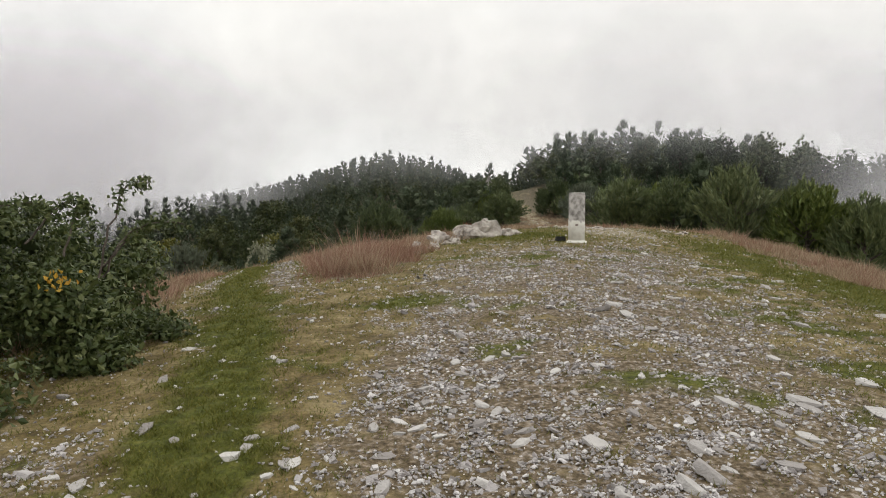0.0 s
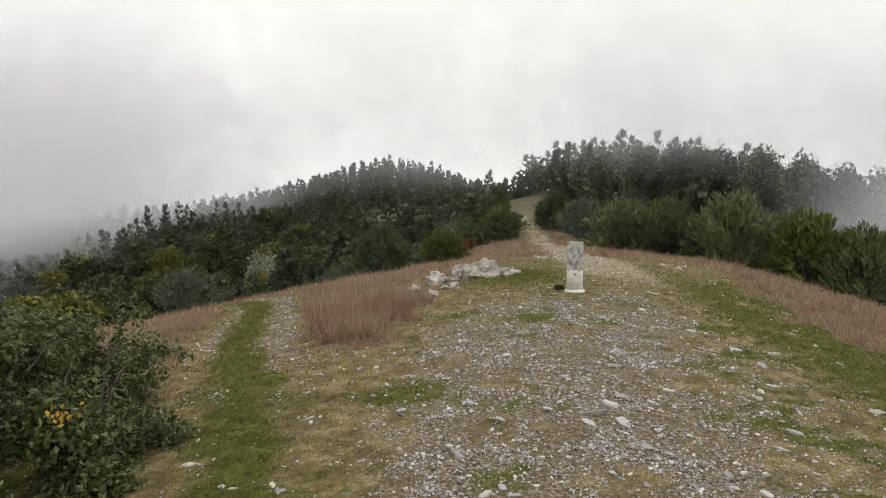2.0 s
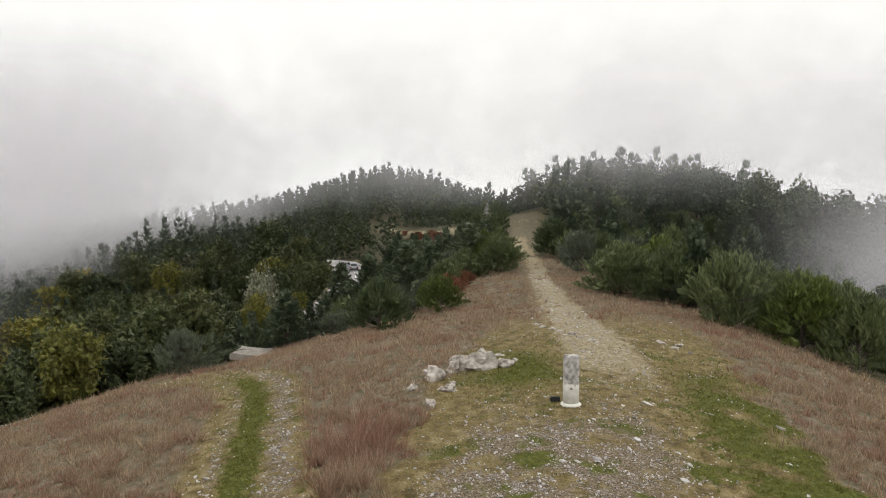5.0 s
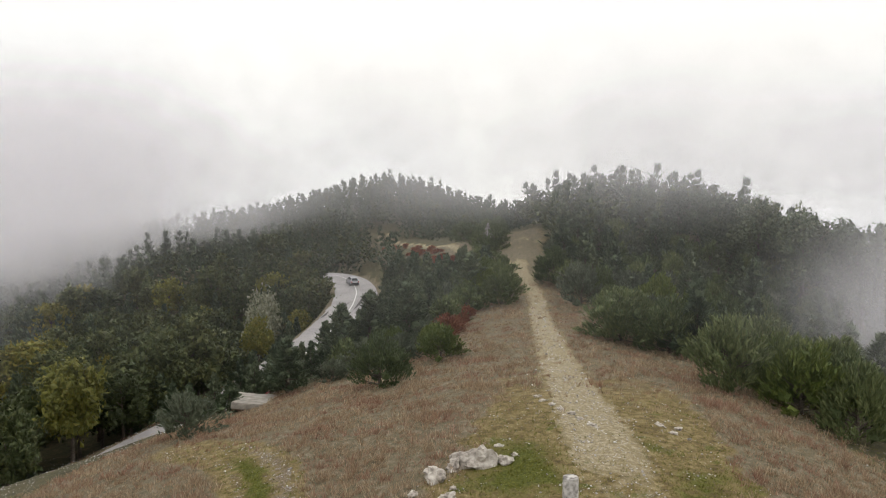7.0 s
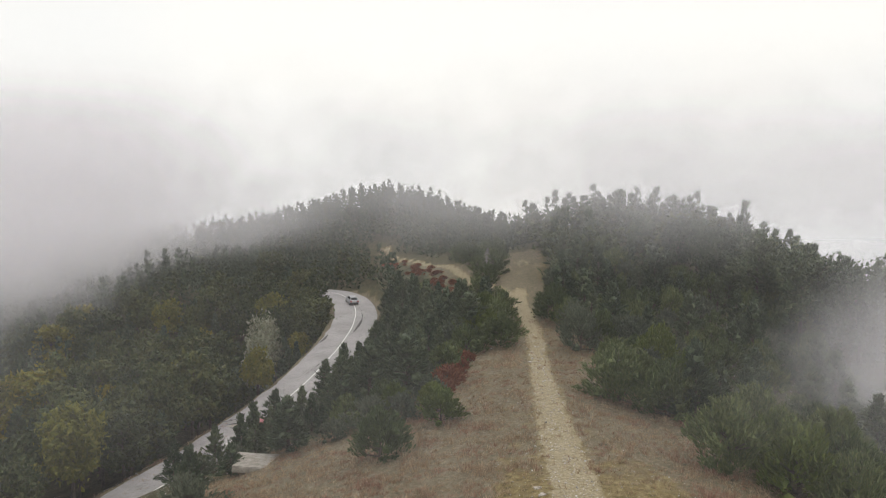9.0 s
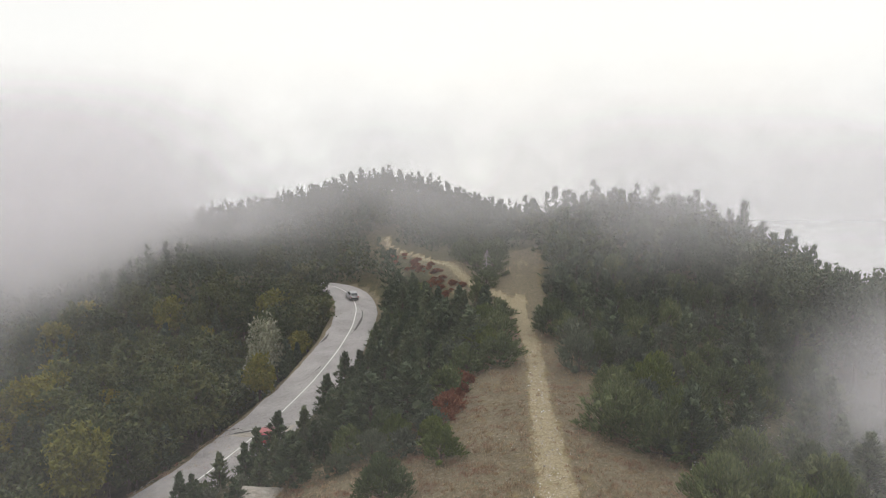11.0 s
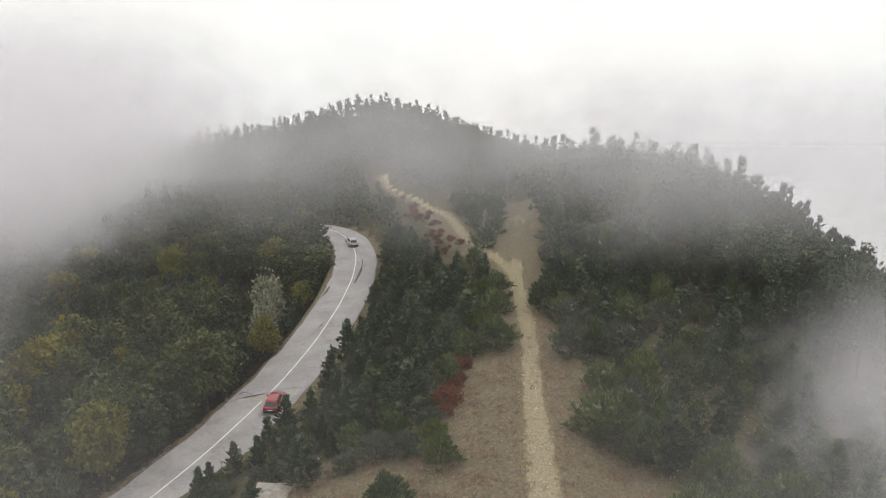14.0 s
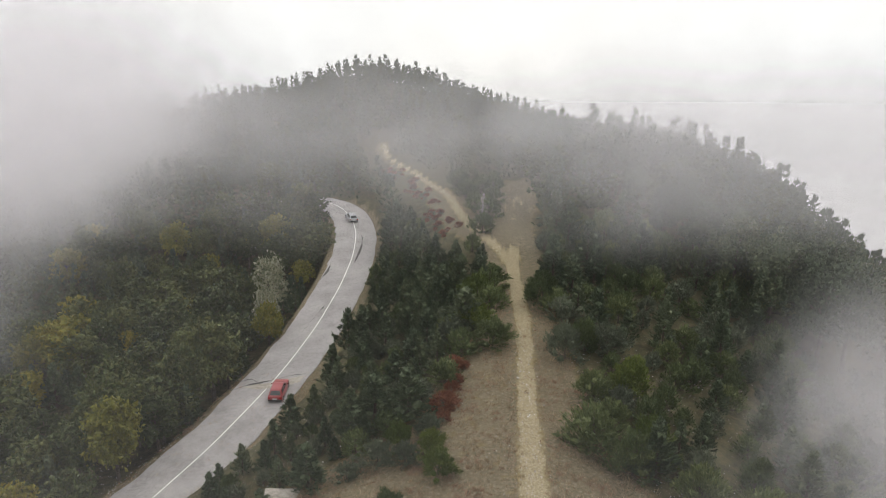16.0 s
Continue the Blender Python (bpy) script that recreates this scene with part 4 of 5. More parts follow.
def gravel_stuff():
    """Thousands of broken chips over the bare summit, the wheel tracks and the track along the ridge."""
    rng = np.random.RandomState(21)
    n = 660000
    y = 2.3 + 62 * rng.uniform(size=n) ** 2.1
    x = rng.uniform(-1, 1, n) * (2.0 + 0.66 * y) + 0.6
    g, gr, dry, tr, wd = zones(x, y)
    dens = np.maximum(g, tr * 0.5) + 0.08
    dens = dens * (1 - 0.85 * gr) * (1 - dry)
    patch = np.clip(0.7 + 0.7 * waves(x, y, 1.6, 41) + 0.45 * waves(x, y, 0.6, 42), 0.06, 1.4)
    keep = rng.uniform(size=n) < dens * patch * 0.66
    x, y = x[keep], y[keep]
    n = len(x)
    s = np.exp(rng.normal(-4.0, 0.45, n)) * np.interp(y, [3, 10, 30, 55], [0.72, 1.05, 1.6, 2.6])
    s = np.clip(s, 0.010, 0.15)
    z = surface(x, y) + s * 0.10
    corner = np.array([[a, b, c] for a in (-1, 1) for b in (-1, 1) for c in (-1, 1)], float) * 0.5
    v = corner[None] * rng.uniform(0.55, 1.1, (n, 8, 3)) * np.stack([s * rng.uniform(0.8, 1.35, n), s * rng.uniform(0.6, 1.1, n), s * rng.uniform(0.3, 0.7, n)], 1)[:, None]
    t1, t2, a = rng.normal(0, 0.4, n), rng.normal(0, 0.4, n), rng.normal(0.5, 0.9, n)
    vy, vz = v[..., 1] * np.cos(t1)[:, None] - v[..., 2] * np.sin(t1)[:, None], v[..., 1] * np.sin(t1)[:, None] + v[..., 2] * np.cos(t1)[:, None]
    vx, vz = v[..., 0] * np.cos(t2)[:, None] + vz * np.sin(t2)[:, None], vz * np.cos(t2)[:, None] - v[..., 0] * np.sin(t2)[:, None]
    wx, wy = vx * np.cos(a)[:, None] - vy * np.sin(a)[:, None], vx * np.sin(a)[:, None] + vy * np.cos(a)[:, None]
    P = np.stack([wx + x[:, None], wy + y[:, None], vz + z[:, None]], -1).reshape(-1, 3)
    q = np.array([[0, 1, 3, 2], [4, 6, 7, 5], [0, 4, 5, 1], [2, 3, 7, 6], [1, 5, 7, 3]])
    F = (np.arange(n)[:, None, None] * 8 + q[None]).reshape(-1, 4)
    tagged(new("gravel", mesh_from("gravel", P, F, M_STONE)), "loose broken pale grey schist gravel", "gravel", kind="stuff")


gravel_stuff()


def flat_stones():
    rng = np.random.RandomState(33)
    shapes = [stone_mesh(rng, rng.uniform(0.25, 0.5), rng.uniform(1.0, 1.9)) for _ in range(8)]
    made = 0
    while made < 290:
        y = 2.8 + 15 * rng.uniform() ** 1.7
        x = rng.uniform(-0.9, 0.6 * y + 1.8) if made % 5 else rng.uniform(-0.6 * y, -0.8)
        g = zones(np.array([x]), np.array([y]))
        if rng.uniform() > g[0][0] + 0.25 or g[2][0] > 0.3:
            continue
        right = x > 0.2 + 0.15 * y
        size = 0.06 + 0.15 * rng.uniform() ** 2.4 if right else rng.uniform(0.05, 0.11)
        turn = rng.normal(128, 14) if right else rng.uniform(0, 180)
        ob = tagged(new("flat_stone", shapes[made % 8]), "flat grey slab of schist lying in the gravel", "stone", "slabs on the summit")
        ob.matrix_world = pose(x, y, float(surface(x, y)[0]) + size * 0.03, rng.normal(0, 9), rng.normal(-6, 8), turn) @ Matrix.Diagonal((size, size * 0.8, size * 0.8, 1))
        made += 1


flat_stones()


def outcrop(x, y, w, d, h, seed, turn=0.0, name="rock", label="pale weathered limestone rock in the turf"):
    """A cracked boulder, half sunk in the turf."""
    bm = bmesh.new()
    bmesh.ops.create_icosphere(bm, subdivisions=3, radius=0.5)
    off = Vector((seed * 3.7, seed * 1.9, seed * 5.1))
    for v in bm.verts:
        p = v.co.copy()
        a = noise.noise(p * 2.1 + off)
        c = noise.voronoi(p * 2.6 + off)[0]
        k = 1 + 0.55 * a + 0.75 * (c[1] - c[0] - 0.25) + 0.22 * noise.noise(p * 7 + off)
        v.co = Vector((p.x * w * k, p.y * d * k, (p.z * k + 0.12) * h * 1.5))
    me = bpy.data.meshes.new(name)
    bm.to_mesh(me)
    bm.free()
    me.materials.append(M_ROCK)
    ob = tagged(new(name, me), label, "rock", "pale rocks near the pillar")
    ob.matrix_world = pose(x, y, float(surface(x, y)[0]) - 0.02, 0, 0, turn)
    return ob


for k, (x, y, w, d, h) in enumerate([(1.05, 20.9, 1.25, 0.8, 0.62), (1.55, 21.3, 0.7, 0.5, 0.34), (0.45, 20.7, 0.6, 0.5, 0.28), (-0.1, 20.1, 0.95, 0.6, 0.34), (0.25, 18.6, 0.5, 0.4, 0.2),
                                     (2.0, 20.9, 0.5, 0.35, 0.28), (2.35, 21.5, 0.2, 0.2, 0.12), (-0.2, 17.3, 0.42, 0.3, 0.16), (0.4, 19.2, 0.22, 0.2, 0.1), (-0.75, 19.0, 0.3, 0.3, 0.2), (1.95, 22.4, 0.25, 0.25, 0.12)]):
    outcrop(x, y, w, d, h, k + 1, 37 * k)
for k, (x, y) in enumerate([(4.15, 27.6), (4.4, 26.9), (4.6, 26.2), (4.9, 25.5), (5.1, 24.9), (5.4, 24.2), (8.2, 23.9), (8.5, 24.4), (7.9, 24.6), (4.0, 28.3)]):
    outcrop(x, y, 0.32 + 0.08 * (k % 3), 0.26, 0.09 + 0.03 * (k % 2), k + 30, 60 * k, "track_stone", "low pale stone set along the edge of the track")


# ---- grasses ----
def blades(name, label, material, x, y, length, width, rng, lean=0.35, outward=0.0):
    n = len(x)
    z = surface(x, y)
    a = rng.uniform(0, 6.283, n)
    l1, l2 = rng.normal(0.06, lean, n), rng.normal(0.0, lean, n)
    base = np.stack([x, y, z - 0.01], 1)
    side = np.stack([np.cos(a), np.sin(a), np.zeros(n)], 1) * (width * 0.5)[:, None]
    tip = base + (np.stack([l1, l2, np.ones(n)], 1) + np.pad(np.broadcast_to(outward, (n, 2)), ((0, 0), (0, 1)))) * length[:, None]
    v = np.stack([base - side, base + side, tip], 1).reshape(-1, 3)
    tagged(new(name, mesh_from(name, v, np.arange(3 * n).reshape(-1, 3), material)), label, "grass", kind="stuff")


def grow_grass():
    rng = np.random.RandomState(55)
    n = 150000
    y = 7 + 68 * rng.uniform(size=n) ** 1.6
    x = rng.uniform(-1, 1, n) * (4 + 0.62 * y)
    dry = zones(x, y)[2]
    thick = np.clip(0.55 + 0.8 * waves(x, y, 0.9, 61) + 0.4 * waves(x, y, 3.5, 62), 0.05, 1.4)
    keep = rng.uniform(size=n) < dry * thick * 0.75
    cx, cy, ct = x[keep], y[keep], thick[keep]
    cr = (waves(cx, cy, 4.5, 64) + rng.normal(0, 0.4, len(cx)) + 0.9 * np.exp(-((cx + 2.2) / 2.2) ** 2 - ((cy - 14) / 4) ** 2)) > 0.3
    tall = rng.uniform(0.5, 1.25, len(cx))
    pick = np.repeat(np.arange(len(cx)), 10)
    n = len(pick)
    spread = np.interp(cy[pick], [8, 20, 60], [0.05, 0.07, 0.12])
    ox, oy = rng.normal(size=n) * spread, rng.normal(size=n) * spread
    x, y, ct, russet = cx[pick] + ox, cy[pick] + oy, ct[pick], cr[pick]
    edge = 0.55 + 0.45 * np.clip(waves(x, y, 5, 63) + 0.6, 0, 1)
    length = (0.08 + 0.27 * rng.uniform(size=n) * ct) * edge * tall[pick] * np.interp(y, [10, 20, 45], [1.25, 1.1, 1.0])
    length = length * (1 + 0.9 * np.exp(-((x + 1.9) / 1.3) ** 2 - ((y - 14.2) / 3.2) ** 2))
    width = np.interp(y, [8, 20, 60], [0.012, 0.022, 0.045]) * rng.uniform(0.6, 1.3, n)
    lean = np.stack([ox, oy], 1) / spread[:, None] * 0.35
    for name, label, material, at in (("dry_grass", "tall straw-coloured dry grass on the slopes", M_DRY, ~russet), ("russet_grass", "reddish-brown dry grass and bracken on the slopes", M_RUSSET, russet)):
        blades(name, label, material, x[at], y[at], length[at], width[at], rng, 0.28, lean[at])
    n = 1300000
    y = 2.3 + 26 * rng.uniform(size=n) ** 2.0
    x = rng.uniform(-1, 1, n) * (2.0 + 0.66 * y)
    g, gr, dry, tr, wd = zones(x, y)
    dens = np.clip(gr + 0.16, 0, 1) * (1 - 0.85 * g) * (1 - dry) * (1 - tr)
    keep = rng.uniform(size=n) < dens * np.clip(0.6 + 0.8 * waves(x, y, 0.5, 65), 0.1, 1.2)
    x, y = x[keep], y[keep]
    n = len(x)
    length = rng.uniform(0.015, 0.06, n) * np.interp(y, [3, 20], [0.9, 1.5])
    blades("turf", "short mossy green turf", M_GRASS, x, y, length, np.interp(y, [3, 20], [0.006, 0.022]) * rng.uniform(0.6, 1.3, n), rng, 0.7)


grow_grass()


# ---- bramble thicket beside the path ----
def bramble():
    rng = np.random.RandomState(77)
    root = tagged(new("bramble_thicket"), "dark green bramble thicket with arching leafy canes", "bush")
    x0, y0 = -4.3, 6.6
    z0 = ground_z(x0, y0)
    root.matrix_world = pose(x0, y0, z0)
    c, r = [], []
    for k in range(70):
        yy = rng.uniform(-2.2, 2.4)
        xx = rng.uniform(-2.4, 0.95)
        lim = 1.62 * (1 - 0.50 * max(0, xx) - 0.07 * abs(yy))
        zz = rng.uniform(0.12, max(0.3, lim - 0.15))
        c.append((xx, yy, zz))
        r.append(rng.uniform(0.16, 0.42))
    for k in range(26):
        xx = rng.uniform(-2.2, 0.6)
        c.append((xx, rng.uniform(-1.2, 1.0), 1.5 - 0.55 * max(0, xx) + rng.uniform(-0.1, 0.2)))
        r.append(rng.uniform(0.10, 0.2))
    for k in range(16):
        c.append((rng.uniform(0.7, 1.35), rng.uniform(-0.6, 1.6), rng.uniform(0.05, 0.32)))
        r.append(rng.uniform(0.12, 0.24))
    c, r = np.array(c), np.array(r)
    n = 42000
    pick = rng.choice(len(c), n, p=r ** 2 / (r ** 2).sum())
    d = rng.normal(size=(n, 3))
    d /= np.linalg.norm(d, axis=1)[:, None]
    pos = c[pick] + d * (r[pick] * rng.uniform(0.6, 1.35, n))[:, None]
    keep = pos[:, 2] > 0.02
    pos, d = pos[keep], d[keep]
    n = len(pos)
    L = rng.uniform(0.045, 0.10, n)
    pieces = [leaves(pos, rng.normal(size=(n, 3)) + [0, 0, -0.2], L, L * 0.66, rng, facing=d + [0, 0, 0.7])]
    for k in range(len(c)):
        pieces.append(blob(c[k], r[k] * 0.5, rng))
    part("foliage", mesh_from("foliage", *join(pieces), M_BRAMBLE), root)
    canes = [[(1.2, -0.4, 0.9), (1.30, -0.4, 1.35), (1.42, -0.4, 1.68), (1.55, -0.4, 1.76), (1.66, -0.4, 1.77)],
             [(1.25, -0.4, 0.9), (1.36, -0.4, 1.2), (1.56, -0.4, 1.36), (1.8, -0.4, 1.42), (2.05, -0.4, 1.37)],
             [(1.22, -0.4, 0.95), (1.42, -0.35, 1.22), (1.62, -0.3, 1.38), (1.78, -0.3, 1.40)],
             [(0.1, -0.5, 1.2), (0.3, -0.5, 1.52), (0.62, -0.5, 1.58), (0.85, -0.5, 1.5)],
             [(0.5, -0.3, 1.2), (0.72, -0.3, 1.5), (0.95, -0.3, 1.62), (1.1, -0.3, 1.5)],
             [(0.9, -0.4, 1.1), (0.98, -0.4, 1.45), (1.1, -0.4, 1.58)],
             [(-0.5, -0.6, 1.2), (-0.2, -0.6, 1.5), (0.15, -0.6, 1.58)]]
    for cane in canes:
        p = np.array(cane)
        t = np.linspace(0, 1, 16)
        q = np.stack([np.interp(t, np.linspace(0, 1, len(p)), p[:, i]) for i in range(3)], 1)
        q[1:-1] = (q[:-2] + q[1:-1] + q[2:]) / 3
        q = q + rng.normal(0, 0.008, q.shape) + np.array([0.0, 0.0, 0.06])
        stem = tube(q, np.linspace(0.011, 0.004, 16), 5)
        part("cane", mesh_from("cane", *stem, M_BARK, True), root, "thin arching brown cane")
        m = 150
        u = rng.uniform(0.25, 1, m) ** 0.8
        lp = np.stack([np.interp(u, t, q[:, i]) for i in range(3)], 1) + rng.normal(0, 0.035, (m, 3))
        LL = rng.uniform(0.035, 0.065, m)
        part("cane_leaves", mesh_from("cane_leaves", *leaves(lp, rng.normal(size=(m, 3)), LL, LL * 0.65, rng), M_BRAMBLE), root)
    m = 26
    pp = np.array([1.0, -0.75, 0.98]) + rng.normal(0, 0.06, (m, 3))
    LL = rng.uniform(0.04, 0.07, m)
    part("yellow_leaves", mesh_from("yellow_leaves", *leaves(pp, rng.normal(size=(m, 3)), LL, LL * 0.65, rng), M_GOLD), root, "yellowed autumn leaves")


M_GOLD = mat("golden_leaves", [(0.30, 0.14, 0.02), (0.48, 0.28, 0.03), (0.55, 0.38, 0.06)], 3, 0.6, island=True, translucent=0.25)
bramble()

# ---- cars ----
def car_paint(name, colour):
    m = mat(name, [tuple(c * 0.9 for c in colour), colour], 3, 0.35, spec=0.5)
    m.node_tree.nodes["Principled BSDF"].inputs["Coat Weight"].default_value = 0.5
    return m


M_GLASS = mat("tinted_car_glass", [(0.015, 0.017, 0.02), (0.03, 0.032, 0.035)], 3, 0.08, spec=0.6)
M_RUBBER = mat("tyre_rubber", [(0.012, 0.012, 0.012), (0.025, 0.025, 0.025)], 12, 0.9)
M_RIM = mat("wheel_alloy", [(0.25, 0.25, 0.26), (0.4, 0.4, 0.41)], 12, 0.4, metal=0.8)
M_TRIM = mat("black_trim", [(0.015, 0.015, 0.016), (0.03, 0.03, 0.03)], 8, 0.6)
M_TAIL = mat("red_tail_lamp", [(0.22, 0.012, 0.012), (0.32, 0.02, 0.018)], 8, 0.25)
M_HEAD = mat("clear_head_lamp", [(0.45, 0.46, 0.48), (0.6, 0.6, 0.62)], 8, 0.2)
M_PLATE = mat("pale_plate", [(0.6, 0.6, 0.58), (0.7, 0.7, 0.68)], 8, 0.5)


def loft(sections, material, name, smooth=True):
    """A shell through closed sections, each a list of points."""
    bm = bmesh.new()
    rings = [[bm.verts.new(p) for p in s] for s in sections]
    k = len(rings[0])
    for a, b in zip(rings, rings[1:]):
        for i in range(k):
            bm.faces.new((a[i], a[(i + 1) % k], b[(i + 1) % k], b[i]))
    bm.faces.new(rings[0][::-1])
    bm.faces.new(rings[-1])
    bmesh.ops.recalc_face_normals(bm, faces=list(bm.faces))
    bmesh.ops.bevel(bm, geom=list(bm.edges), offset=0.025, segments=2, affect="EDGES", profile=0.6)
    for f in bm.faces:
        f.smooth = smooth
    me = bpy.data.meshes.new(name)
    bm.to_mesh(me)
    bm.free()
    me.materials.append(material)
    return me


def slab_mesh(corners, thick, material, name):
    """A thin plate on four corners."""
    c = [Vector(p) for p in corners]
    nrm = (c[1] - c[0]).cross(c[3] - c[0]).normalized() * thick
    bm = bmesh.new()
    a, b = [bm.verts.new(p) for p in c], [bm.verts.new(p + nrm) for p in c]
    bm.faces.new(a[::-1])
    bm.faces.new(b)
    for i in range(4):
        bm.faces.new((a[i], a[(i + 1) % 4], b[(i + 1) % 4], b[i]))
    me = bpy.data.meshes.new(name)
    bm.to_mesh(me)
    bm.free()
    me.materials.append(material)
    return me


def build_car(name, label, paint, x, y, z, turn, pitch=0.0):
    """A five-door hatchback; it points along +y at turn 0."""
    root = tagged(new(name), label, "car")

    def ring(yy, half, z0, z1):
        return [(-half, yy, z0), (half, yy, z0), (half * 1.0, yy, (z0 + z1) / 2), (half * 0.93, yy, z1), (-half * 0.93, yy, z1), (-half * 1.0, yy, (z0 + z1) / 2)]

    part("body", loft([ring(-2.05, 0.74, 0.32, 0.78), ring(-1.95, 0.82, 0.24, 0.92), ring(-1.2, 0.85, 0.20, 0.95), ring(0.7, 0.85, 0.20, 0.93), ring(1.6, 0.82, 0.22, 0.84), ring(2.05, 0.72, 0.28, 0.66)], paint, "body"), root)
    part("roof", loft([[(-0.70, -1.86, 0.90), (0.70, -1.86, 0.90), (0.57, -1.42, 1.40), (-0.57, -1.42, 1.40)], [(-0.74, -1.5, 0.9), (0.74, -1.5, 0.9), (0.6, -1.2, 1.45), (-0.6, -1.2, 1.45)],
                       [(-0.74, 0.5, 0.9), (0.74, 0.5, 0.9), (0.6, 0.05, 1.45), (-0.6, 0.05, 1.45)], [(-0.72, 1.05, 0.88), (0.72, 1.05, 0.88), (0.58, 0.22, 1.40), (-0.58, 0.22, 1.40)]], paint, "roof"), root)
    part("rear_window", slab_mesh([(0.60, -1.83, 0.97), (-0.60, -1.83, 0.97), (-0.5, -1.49, 1.35), (0.5, -1.49, 1.35)], 0.02, M_GLASS, "rear_window"), root, "dark tinted rear window")
    part("windscreen", slab_mesh([(-0.62, 0.98, 0.95), (0.62, 0.98, 0.95), (0.52, 0.33, 1.37), (-0.52, 0.33, 1.37)], 0.03, M_GLASS, "windscreen"), root, "dark tinted windscreen")
    for s in (-1, 1):
        for y0, y1 in ((-1.45, -0.55), (-0.47, 0.45)):
            c = [(s * 0.745, y0, 0.97), (s * 0.745, y1 + (0.2 if y1 > 0 else 0), 0.97), (s * 0.625, min(y1, 0.12), 1.36), (s * 0.625, max(y0, -1.25), 1.36)]
            part("side_window", slab_mesh(c if s > 0 else c[::-1], 0.012, M_GLASS, "side_window"), root)
        part("tail_lamp", slab_mesh([(s * 0.78, -2.03, 0.66), (s * 0.52, -2.07, 0.66), (s * 0.52, -2.0, 0.86), (s * 0.76, -1.98, 0.86)][::-s], 0.03, M_TAIL, "tail_lamp"), root)
        part("head_lamp", slab_mesh([(s * 0.70, 2.02, 0.54), (s * 0.38, 2.08, 0.54), (s * 0.4, 2.03, 0.66), (s * 0.72, 1.94, 0.68)][::s], 0.03, M_HEAD, "head_lamp"), root)
        part("wing_mirror", slab_mesh([(s * 0.82, 0.5, 0.95), (s * 0.98, 0.47, 0.95), (s * 0.98, 0.47, 1.07), (s * 0.82, 0.5, 1.07)][::-s], 0.08, paint, "wing_mirror"), root)
    part("bumper", loft([ring(-2.13, 0.70, 0.34, 0.52), ring(-1.98, 0.80, 0.30, 0.54)], M_TRIM, "bumper"), root, "dark plastic rear bumper")
    part("bumper", loft([ring(2.0, 0.76, 0.28, 0.46), ring(2.13, 0.66, 0.30, 0.44)], M_TRIM, "bumper"), root, "dark plastic front bumper")
    part("number_plate", slab_mesh([(0.26, -2.10, 0.60), (-0.26, -2.10, 0.60), (-0.26, -2.08, 0.71), (0.26, -2.08, 0.71)], 0.012, M_PLATE, "number_plate"), root)
    for wx in (-0.76, 0.76):
        for wy in (-1.3, 1.3):
            bm = bmesh.new()
            bmesh.ops.create_cone(bm, cap_ends=True, segments=24, radius1=0.30, radius2=0.30, depth=0.2, matrix=Matrix.Rotation(radians(90), 4, "Y"))
            bmesh.ops.bevel(bm, geom=[e for e in bm.edges if e.calc_length() < 0.1], offset=0.03, segments=2, affect="EDGES")
            me = bpy.data.meshes.new("tyre")
            bm.to_mesh(me)
            bm.free()
            me.materials.append(M_RUBBER)
            wheel = part("wheel", me, root)
            wheel.matrix_basis = pose(wx, wy, 0.30)
            bm = bmesh.new()
            bmesh.ops.create_cone(bm, cap_ends=True, segments=16, radius1=0.19, radius2=0.17, depth=0.21, matrix=Matrix.Rotation(radians(90 if wx > 0 else -90), 4, "Y"))
            me = bpy.data.meshes.new("rim")
            bm.to_mesh(me)
            bm.free()
            me.materials.append(M_RIM)
            part("rim", me, wheel)
    root.matrix_world = pose(x, y, z, pitch, 0, turn)
    return root


def road_at(y):
    i = int(np.argmin(np.abs(ROAD_LINE[:, 1] - y)))
    d = ROAD_LINE[i + 1] - ROAD_LINE[i - 1]
    return ROAD_LINE[i], math.degrees(math.atan2(-d[0], d[1])), math.degrees(math.atan2(d[2], math.hypot(d[0], d[1])))


p_, turn_, rise_ = road_at(71)
build_car("hatchback_car", "red hatchback car driving up the mountain road", car_paint("red_paint", (0.24, 0.014, 0.02)), p_[0] + 1.9, 71.0, p_[2] + 0.065, turn_ + 16, rise_)
p_, turn_, rise_ = road_at(129)
build_car("saloon_car", "silver-grey car at the bend of the road", car_paint("silver_paint", (0.34, 0.34, 0.36)), p_[0] - 0.2, 129.0, p_[2] + 0.075, turn_ + 4, rise_)


# ---- repaired strip, cracks and slab ----
def patch(name, label, pts, material, lift, parent):
    """A flat uneven patch laid on the road."""
    v = []
    for x, y in pts:
        d, zc, _ = near_line(x, y, ROAD_LINE)
        v.append((x, y, float(zc[0]) + 0.03 + 0.05 * max(0, 1 - float(d[0]) / 3.6) + lift))
    bm = bmesh.new()
    bm.faces.new([bm.verts.new(q) for q in v])
    bmesh.ops.triangulate(bm, faces=list(bm.faces))
    me = bpy.data.meshes.new(name)
    bm.to_mesh(me)
    bm.free()
    me.materials.append(material)
    return part(name, me, parent, label)


M_TAR = mat("dark_tar", [(0.05, 0.047, 0.045), (0.10, 0.095, 0.09)], 8, 0.8)
patch("repair_strip", "pale concrete repair strip across the road", [(-22.9, 72.2), (-21.0, 71.7), (-19.6, 71.9), (-18.0, 72.3), (-16.4, 73.2), (-16.1, 74.6), (-17.6, 74.0), (-19.0, 73.2), (-20.4, 72.9), (-21.6, 72.8)], M_CONCRETE, 0.035, road)


